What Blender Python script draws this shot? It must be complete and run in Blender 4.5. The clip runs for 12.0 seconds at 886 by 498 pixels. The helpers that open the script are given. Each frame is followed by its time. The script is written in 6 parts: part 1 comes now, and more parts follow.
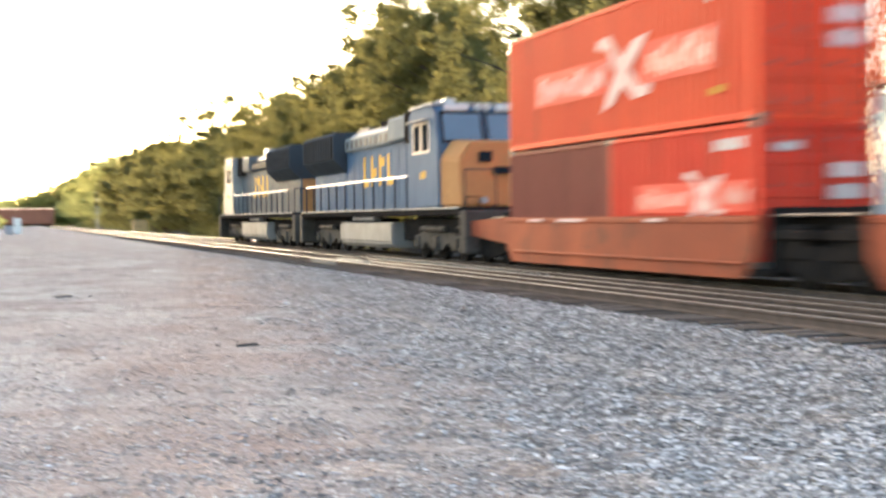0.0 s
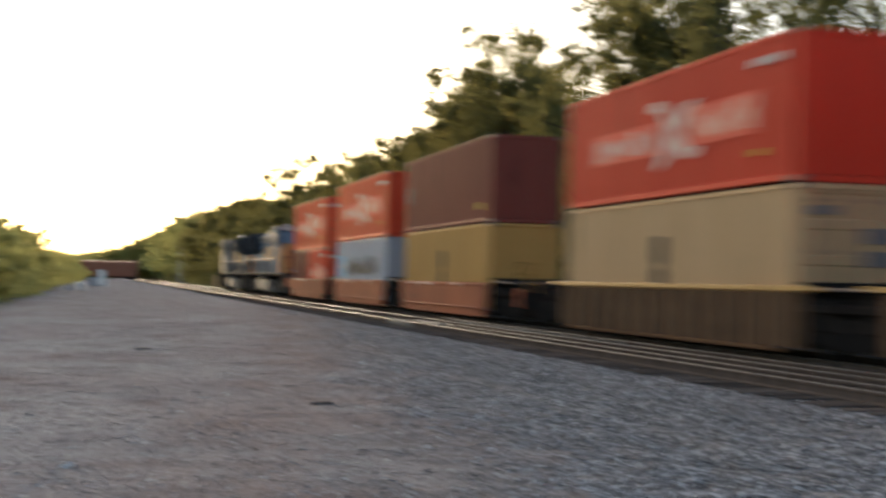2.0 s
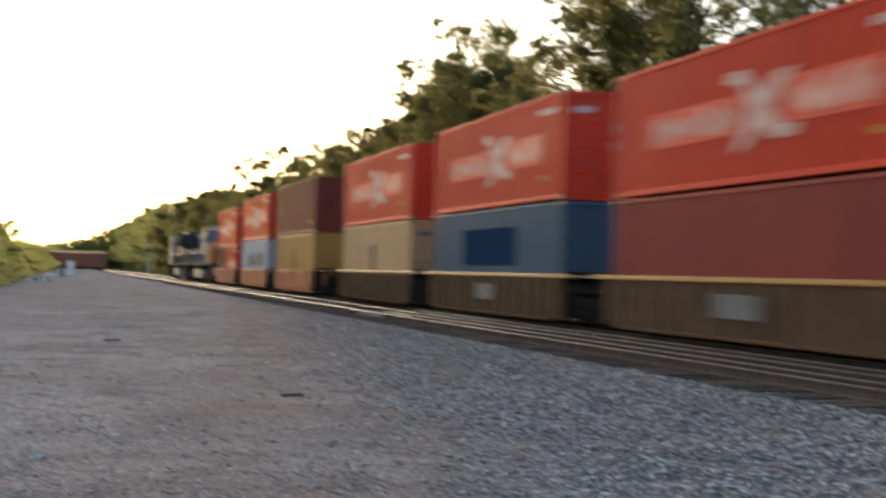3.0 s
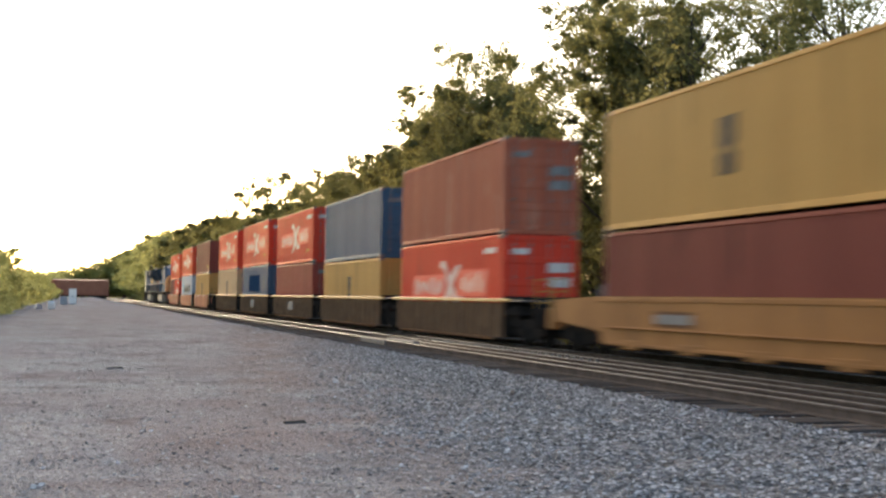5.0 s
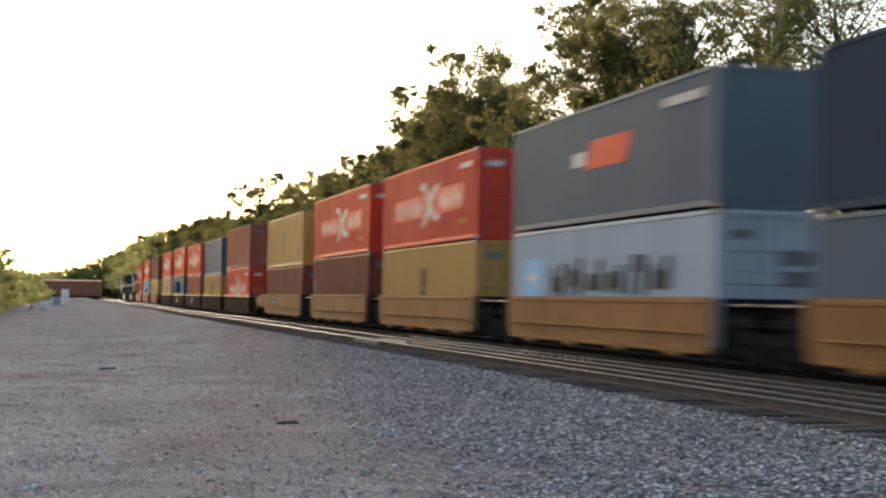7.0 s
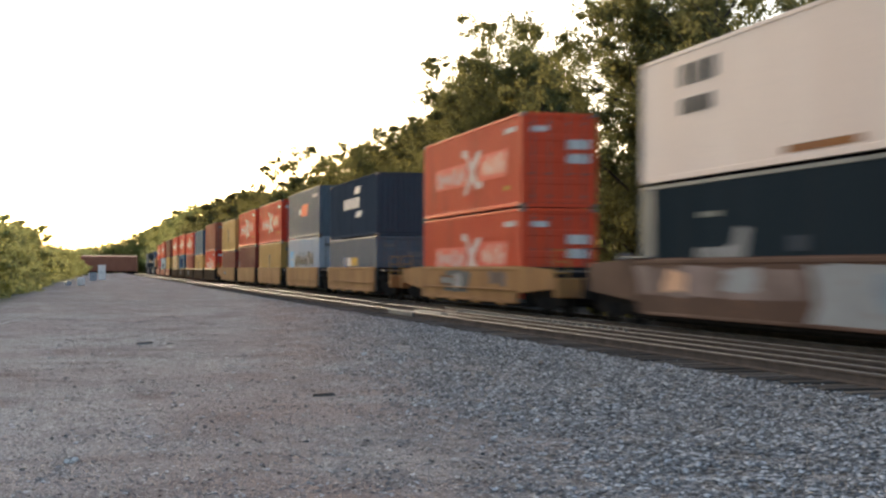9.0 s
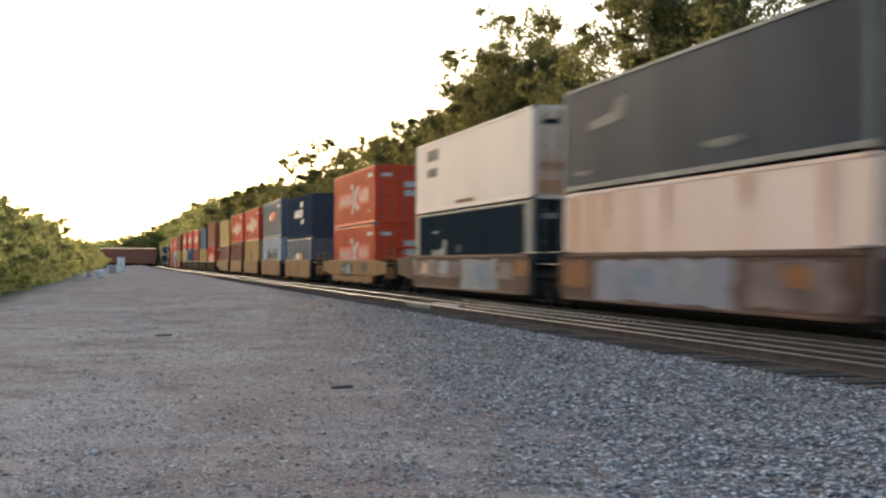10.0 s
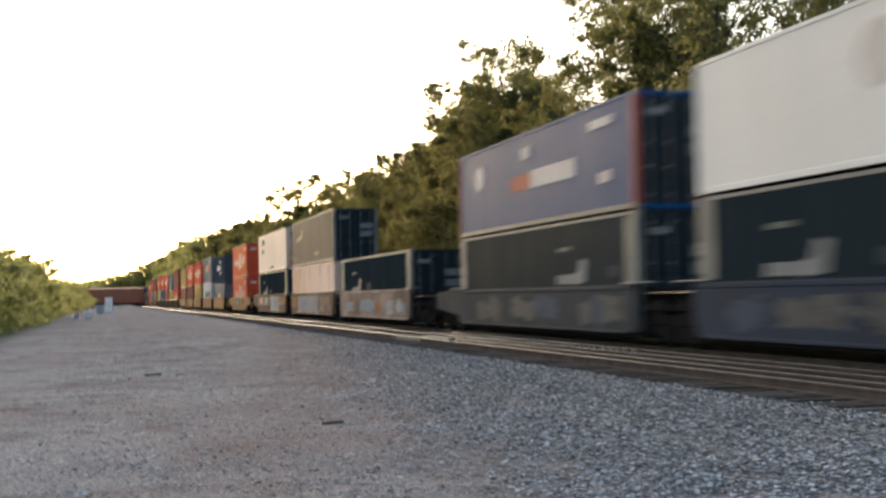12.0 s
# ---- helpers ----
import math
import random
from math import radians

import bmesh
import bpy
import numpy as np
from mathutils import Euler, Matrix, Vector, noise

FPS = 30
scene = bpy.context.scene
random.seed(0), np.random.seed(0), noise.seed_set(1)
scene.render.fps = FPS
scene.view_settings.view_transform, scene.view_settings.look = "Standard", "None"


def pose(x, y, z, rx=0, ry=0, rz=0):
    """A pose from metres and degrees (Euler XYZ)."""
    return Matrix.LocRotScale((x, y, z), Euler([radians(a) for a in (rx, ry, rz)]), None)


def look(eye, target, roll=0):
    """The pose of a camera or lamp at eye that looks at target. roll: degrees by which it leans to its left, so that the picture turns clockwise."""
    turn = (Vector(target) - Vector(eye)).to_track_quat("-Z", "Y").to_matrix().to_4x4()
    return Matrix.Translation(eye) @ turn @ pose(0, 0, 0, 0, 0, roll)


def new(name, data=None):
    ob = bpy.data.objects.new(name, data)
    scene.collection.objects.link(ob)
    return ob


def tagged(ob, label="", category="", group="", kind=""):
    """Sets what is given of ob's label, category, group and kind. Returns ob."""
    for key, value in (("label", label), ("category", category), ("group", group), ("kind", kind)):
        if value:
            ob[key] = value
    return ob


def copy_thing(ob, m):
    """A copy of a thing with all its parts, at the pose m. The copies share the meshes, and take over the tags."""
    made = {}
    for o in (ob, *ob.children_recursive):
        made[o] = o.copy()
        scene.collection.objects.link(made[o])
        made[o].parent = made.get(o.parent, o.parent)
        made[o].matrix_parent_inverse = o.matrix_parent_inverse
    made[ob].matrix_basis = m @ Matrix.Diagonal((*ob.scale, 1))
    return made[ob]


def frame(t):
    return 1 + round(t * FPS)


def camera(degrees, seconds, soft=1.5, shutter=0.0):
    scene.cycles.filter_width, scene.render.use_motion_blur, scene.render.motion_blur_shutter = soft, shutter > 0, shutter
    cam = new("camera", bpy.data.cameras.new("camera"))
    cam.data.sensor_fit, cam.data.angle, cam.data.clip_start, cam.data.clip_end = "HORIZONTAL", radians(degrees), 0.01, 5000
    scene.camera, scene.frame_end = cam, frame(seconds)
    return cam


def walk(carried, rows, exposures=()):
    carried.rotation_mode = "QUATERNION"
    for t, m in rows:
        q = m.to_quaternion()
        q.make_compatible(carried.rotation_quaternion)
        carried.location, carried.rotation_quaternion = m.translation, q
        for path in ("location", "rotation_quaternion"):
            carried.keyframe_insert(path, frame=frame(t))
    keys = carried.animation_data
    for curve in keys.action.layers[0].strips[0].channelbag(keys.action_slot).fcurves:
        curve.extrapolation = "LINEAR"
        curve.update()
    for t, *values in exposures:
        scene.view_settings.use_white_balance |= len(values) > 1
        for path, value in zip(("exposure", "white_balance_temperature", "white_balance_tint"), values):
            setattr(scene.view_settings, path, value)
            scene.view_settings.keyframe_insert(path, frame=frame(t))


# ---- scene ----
# Rails lie along +y, rail tops at z = 0; the train runs towards +y.
EYE_Z = 1.32
FACE = 12.555          # near side of the train
MID = FACE + 1.22      # centre line of its track

# ---- camera ----
cam = camera(36.35, 12.0, soft=2.4, shutter=1.0)
PATH = [
    (0, -17.96, -1.37, 0.66), (0.1, -17.34, -1.17, 0.69), (0.4, -15.50, -1.19, 0.76), (0.5, -15.26, -1.06, 0.79), (0.6, -15.12, -0.63, 0.66),
    (0.9, -15.11, 0.28, 0.33), (1, -15.13, 0.52, 0.14), (1.1, -14.88, 0.60, -0.04), (1.4, -13.45, 0.87, -0.79), (1.5, -13.49, 1.23, -1.02),
    (1.6, -13.84, 1.12, -0.97), (1.9, -13.62, 2.21, -1.03), (2, -14.66, 1.31, -1.13), (2.1, -15.12, 1.45, -0.98), (2.4, -15.53, 3.02, -0.87),
    (2.5, -15.71, 2.77, -0.89), (2.6, -15.65, 2.44, -0.94), (2.7, -15.59, 1.96, -1.20), (2.9, -15.42, 1.28, -1.29), (3, -15.89, 1.00, -1.29),
    (3.1, -16.27, 0.88, -1.19), (4.8, -15.87, 1.81, -0.80), (5, -15.79, 2.10, -0.96), (5.5, -15.37, 2.38, -0.62), (6, -15.57, 2.24, -0.97),
    (6.5, -15.78, 2.11, -0.67), (7, -16.09, 2.12, -0.93), (7.1, -16.17, 1.95, -0.76), (7.2, -16.29, 1.32, -0.65), (8.8, -14.68, 1.00, -0.20),
    (9, -14.64, 0.88, -0.22), (9.5, -14.23, 0.59, -0.27), (10, -13.87, 0.57, -0.29), (10.5, -14.37, 0.72, -0.30), (11, -14.82, 0.88, -0.20),
    (11.5, -14.29, 0.84, -0.45), (11.9, -14.36, 1.72, 0.77), (12, -14.36, 1.95, 1.02),
]
walk(cam, [(t, pose(0, 0, EYE_Z, 90 + p, r, y)) for t, y, p, r in PATH],
     exposures=[(t, e, k, 10) for t, e, k in ((0.0, 2.5, 7240), (0.5, 2.1, 7340), (1.0, 1.78, 7200), (1.5, 1.36, 7150), (2.0, 0.85, 6990), (2.5, 0.79, 6870), (3.0, 0.94, 6870),
                                              (5.0, 1.42, 6890), (5.5, 1.13, 6850), (6.0, 1.04, 6840), (9.0, 1.10, 6860), (12.0, 1.10, 6850))])

# ---- light ----
world = bpy.data.worlds.new("sky")
scene.world = world
world.use_nodes = True
wn = world.node_tree
sky = wn.nodes.new("ShaderNodeTexSky")
sky.sky_type, sky.sun_disc = "NISHITA", False
SUN_AZ, SUN_EL = -4.0, 14.0
sky.sun_elevation, sky.sun_rotation = radians(SUN_EL), radians(SUN_AZ)
sky.air_density, sky.dust_density, sky.ozone_density = 1.0, 2.5, 2.0
wn.links.new(sky.outputs[0], wn.nodes["Background"].inputs[0])
wn.nodes["Background"].inputs[1].default_value = 0.15
sun = new("sun", bpy.data.lights.new("sun", "SUN"))
sun.data.energy, sun.data.angle, sun.data.color = 1.0, radians(10.0), (1.0, 0.84, 0.66)
_d = Vector((math.sin(radians(SUN_AZ)) * math.cos(radians(SUN_EL)), math.cos(radians(SUN_AZ)) * math.cos(radians(SUN_EL)), math.sin(radians(SUN_EL))))
sun.matrix_world = look(_d * 300, (0, 0, 0))


# ---- materials ----
def surf(name, a, b, scale=3.0, rough=0.6, metal=0.0, bump=0.0, fine=40.0, stretch=(1, 1, 1), dirt=None, dirt_at=0.62, glow=0.0, vary=0.0, spec=0.12):
    """Two-scale procedural surface: colours a and b, fine grain, optional dirt colour in patches."""
    m = bpy.data.materials.new(name)
    m.use_nodes = True
    n, l = m.node_tree.nodes, m.node_tree.links
    p = n["Principled BSDF"]
    tc, mp = n.new("ShaderNodeTexCoord"), n.new("ShaderNodeMapping")
    mp.inputs["Scale"].default_value = stretch
    l.new(tc.outputs["Object"], mp.inputs["Vector"])
    info = n.new("ShaderNodeObjectInfo")
    def tex(sc, det, rou=0.6):
        t = n.new("ShaderNodeTexNoise")
        t.noise_dimensions = "4D"
        t.inputs["Scale"].default_value, t.inputs["Detail"].default_value, t.inputs["Roughness"].default_value = sc, det, rou
        l.new(mp.outputs[0], t.inputs["Vector"])
        mu = n.new("ShaderNodeMath")
        mu.operation, mu.inputs[1].default_value = "MULTIPLY", 37.0
        l.new(info.outputs["Random"], mu.inputs[0])
        l.new(mu.outputs[0], t.inputs["W"])
        return t
    def mix(fac, c1, c2):
        x = n.new("ShaderNodeMix")
        x.data_type = "RGBA"
        for sock, v in ((x.inputs[6], c1), (x.inputs[7], c2)):
            if isinstance(v, tuple):
                sock.default_value = (*v, 1)
            else:
                l.new(v, sock)
        l.new(fac, x.inputs[0])
        return x.outputs[2]
    def ramp(src, lo, hi):
        r = n.new("ShaderNodeMapRange")
        r.inputs[1].default_value, r.inputs[2].default_value = lo, hi
        l.new(src, r.inputs[0])
        return r.outputs[0]
    big, small = tex(scale, 4), tex(fine, 3)
    c = mix(ramp(big.outputs[0], 0.35, 0.65), a, b)
    dark = tuple(v * 0.72 for v in a)
    c = mix(ramp(small.outputs[0], 0.5, 0.85), c, dark)
    if dirt:
        d = tex(scale * 2.3, 6, 0.7)
        c = mix(ramp(d.outputs[0], dirt_at, dirt_at + 0.13), c, dirt)
    if vary:
        hs = n.new("ShaderNodeHueSaturation")
        mr = n.new("ShaderNodeMapRange")
        mr.inputs[3].default_value, mr.inputs[4].default_value = 1 - vary, 1 + vary
        l.new(info.outputs["Random"], mr.inputs[0])
        l.new(mr.outputs[0], hs.inputs["Value"])
        l.new(c, hs.inputs["Color"])
        c = hs.outputs[0]
    l.new(c, p.inputs["Base Color"])
    rr = n.new("ShaderNodeMapRange")
    rr.inputs[3].default_value, rr.inputs[4].default_value = max(rough - 0.12, 0.03), min(rough + 0.15, 1)
    l.new(big.outputs[0], rr.inputs[0])
    l.new(rr.outputs[0], p.inputs["Roughness"])
    p.inputs["Metallic"].default_value = metal
    p.inputs["Specular IOR Level"].default_value = spec
    if bump:
        bp = n.new("ShaderNodeBump")
        bp.inputs["Strength"].default_value, bp.inputs["Distance"].default_value = 0.6, bump
        l.new(small.outputs[0], bp.inputs["Height"])
        l.new(bp.outputs[0], p.inputs["Normal"])
    if glow:
        p.inputs["Emission Color"].default_value, p.inputs["Emission Strength"].default_value = (*a, 1), glow
    return m


def leaf_mat(name, a, b, through_c):
    """Leaves: diffuse and translucent, varied leaf by leaf and tree by tree."""
    m = bpy.data.materials.new(name)
    m.use_nodes = True
    n, l = m.node_tree.nodes, m.node_tree.links
    n.remove(n["Principled BSDF"])
    geo, info = n.new("ShaderNodeNewGeometry"), n.new("ShaderNodeObjectInfo")
    add = n.new("ShaderNodeMath")
    add.operation = "ADD"
    l.new(geo.outputs["Random Per Island"], add.inputs[0])
    l.new(info.outputs["Random"], add.inputs[1])
    half = n.new("ShaderNodeMath")
    half.operation, half.inputs[1].default_value = "MULTIPLY", 0.5
    l.new(add.outputs[0], half.inputs[0])
    mx = n.new("ShaderNodeMix")
    mx.data_type = "RGBA"
    mx.inputs[6].default_value, mx.inputs[7].default_value = (*a, 1), (*b, 1)
    l.new(half.outputs[0], mx.inputs[0])
    mt = n.new("ShaderNodeMix")
    mt.data_type = "RGBA"
    mt.inputs[6].default_value, mt.inputs[7].default_value = (*through_c, 1), (*(v * 0.8 for v in through_c), 1)
    l.new(half.outputs[0], mt.inputs[0])
    df, tl, sh = n.new("ShaderNodeBsdfDiffuse"), n.new("ShaderNodeBsdfTranslucent"), n.new("ShaderNodeMixShader")
    l.new(mx.outputs[2], df.inputs["Color"])
    l.new(mt.outputs[2], tl.inputs["Color"])
    sh.inputs[0].default_value = 0.5
    l.new(df.outputs[0], sh.inputs[1])
    l.new(tl.outputs[0], sh.inputs[2])
    l.new(sh.outputs[0], n["Material Output"].inputs["Surface"])
    return m


def ground_mat():
    """Packed gravel and dirt beside the line; clean blue-grey crushed stone on the track bed."""
    m = bpy.data.materials.new("gravel_ground")
    m.use_nodes = True
    n, l = m.node_tree.nodes, m.node_tree.links
    p = n["Principled BSDF"]
    tc = n.new("ShaderNodeTexCoord")
    sep = n.new("ShaderNodeSeparateXYZ")
    l.new(tc.outputs["Object"], sep.inputs[0])
    def noise_tex(sc, det):
        t = n.new("ShaderNodeTexNoise")
        t.inputs["Scale"].default_value, t.inputs["Detail"].default_value = sc, det
        l.new(tc.outputs["Object"], t.inputs["Vector"])
        return t.outputs[0]
    def cells(sc):
        t = n.new("ShaderNodeTexVoronoi")
        t.inputs["Scale"].default_value = sc
        l.new(tc.outputs["Object"], t.inputs["Vector"])
        return t
    def ramp(src, lo, hi, a=0.0, b=1.0):
        r = n.new("ShaderNodeMapRange")
        for k, v in ((1, lo), (2, hi), (3, a), (4, b)):
            r.inputs[k].default_value = v
        l.new(src, r.inputs[0])
        return r.outputs[0]
    def mix(fac, c1, c2, mode="MIX"):
        x = n.new("ShaderNodeMix")
        x.data_type, x.blend_type = "RGBA", mode
        for sock, v in ((x.inputs[6], c1), (x.inputs[7], c2)):
            if isinstance(v, tuple):
                sock.default_value = (*v, 1)
            else:
                l.new(v, sock)
        if isinstance(fac, float):
            x.inputs[0].default_value = fac
        else:
            l.new(fac, x.inputs[0])
        return x.outputs[2]
    v1, v2 = cells(15.0), cells(38.0)
    g1 = n.new("ShaderNodeSeparateColor")
    l.new(v1.outputs["Color"], g1.inputs[0])
    g2 = n.new("ShaderNodeSeparateColor")
    l.new(v2.outputs["Color"], g2.inputs[0])
    stone = mix(ramp(g1.outputs[0], 0.25, 0.9), (0.085, 0.083, 0.082), (0.37, 0.362, 0.355))
    dirt = mix(ramp(g2.outputs[0], 0.15, 0.95), (0.30, 0.283, 0.272), (0.52, 0.498, 0.478))
    dirt = mix(ramp(g1.outputs[2], 0.78, 0.97, 0.0, 0.8), dirt, (0.16, 0.142, 0.132))
    dirt = mix(ramp(noise_tex(0.17, 6), 0.42, 0.58, 0.0, 0.72), dirt, (0.33, 0.284, 0.267))
    dirt = mix(ramp(noise_tex(0.75, 8), 0.50, 0.68, 0.0, 0.75), dirt, (0.20, 0.155, 0.14))
    v3 = cells(70.0)
    g3 = n.new("ShaderNodeSeparateColor")
    l.new(v3.outputs["Color"], g3.inputs[0])
    dirt = mix(ramp(g3.outputs[0], 0.82, 0.96, 0.0, 0.7), dirt, (0.74, 0.71, 0.67))
    dirt = mix(ramp(g3.outputs[1], 0.85, 0.97, 0.0, 0.6), dirt, (0.14, 0.12, 0.11))
    dirt = mix(ramp(noise_tex(5.0, 5), 0.56, 0.72, 0.0, 0.6), dirt, (0.19, 0.155, 0.14))
    warp = n.new("ShaderNodeMath")
    warp.operation = "MULTIPLY_ADD"
    warp.inputs[1].default_value = 3.5
    l.new(noise_tex(0.4, 4), warp.inputs[0])
    l.new(sep.outputs[0], warp.inputs[2])
    slant = n.new("ShaderNodeMath")
    slant.operation = "MULTIPLY_ADD"
    slant.inputs[1].default_value = -0.14
    l.new(sep.outputs[1], slant.inputs[0])
    l.new(warp.outputs[0], slant.inputs[2])
    edge = ramp(slant.outputs[0], 1.9, 5.4)
    worn = n.new("ShaderNodeMath")
    worn.operation = "MULTIPLY"
    l.new(ramp(slant.outputs[0], -0.3, 1.9, 0.0, 0.95), worn.inputs[0])
    l.new(ramp(noise_tex(0.55, 7), 0.34, 0.62), worn.inputs[1])
    dirt = mix(worn.outputs[0], dirt, mix(g2.outputs[0], (0.225, 0.176, 0.157), (0.375, 0.304, 0.275)))
    col = mix(edge, dirt, stone)
    grass = mix(g2.outputs[1], (0.05, 0.075, 0.02), (0.12, 0.13, 0.05))
    gw = ramp(sep.outputs[0], -5.2, -3.6, 1.0, 0.0)
    col = mix(gw, col, grass)
    bed = ramp(warp.outputs[0], 11.0, 11.5)
    col = mix(bed, col, mix(g1.outputs[1], (0.085, 0.077, 0.071), (0.20, 0.183, 0.168)))
    l.new(col, p.inputs["Base Color"])
    p.inputs["Roughness"].default_value = 0.95
    p.inputs["Specular IOR Level"].default_value = 0.0
    hsum = n.new("ShaderNodeMath")
    hsum.operation = "ADD"
    l.new(v1.outputs["Distance"], hsum.inputs[0])
    l.new(v2.outputs["Distance"], hsum.inputs[1])
    bp = n.new("ShaderNodeBump")
    bp.inputs["Strength"].default_value, bp.inputs["Distance"].default_value = 0.8, 0.04
    l.new(hsum.outputs[0], bp.inputs["Height"])
    l.new(bp.outputs[0], p.inputs["Normal"])
    return m


def stone_mat(name, a, b):
    """Crushed stone, each piece with a shade of its own."""
    m = bpy.data.materials.new(name)
    m.use_nodes = True
    n, l = m.node_tree.nodes, m.node_tree.links
    p = n["Principled BSDF"]
    geo, mx = n.new("ShaderNodeNewGeometry"), n.new("ShaderNodeMix")
    pw = n.new("ShaderNodeMath")
    pw.operation, pw.inputs[1].default_value = "POWER", 2.1
    l.new(geo.outputs["Random Per Island"], pw.inputs[0])
    mx.data_type = "RGBA"
    mx.inputs[6].default_value, mx.inputs[7].default_value = (*a, 1), (*b, 1)
    l.new(pw.outputs[0], mx.inputs[0])
    grain = n.new("ShaderNodeTexNoise")
    grain.inputs["Scale"].default_value, grain.inputs["Detail"].default_value = 60.0, 3.0
    mul = n.new("ShaderNodeMix")
    mul.data_type, mul.blend_type, mul.inputs[0].default_value = "RGBA", "MULTIPLY", 0.35
    l.new(mx.outputs[2], mul.inputs[6])
    l.new(grain.outputs[0], mul.inputs[7])
    l.new(mul.outputs[2], p.inputs["Base Color"])
    p.inputs["Roughness"].default_value, p.inputs["Specular IOR Level"].default_value = 0.9, 0.02
    return m


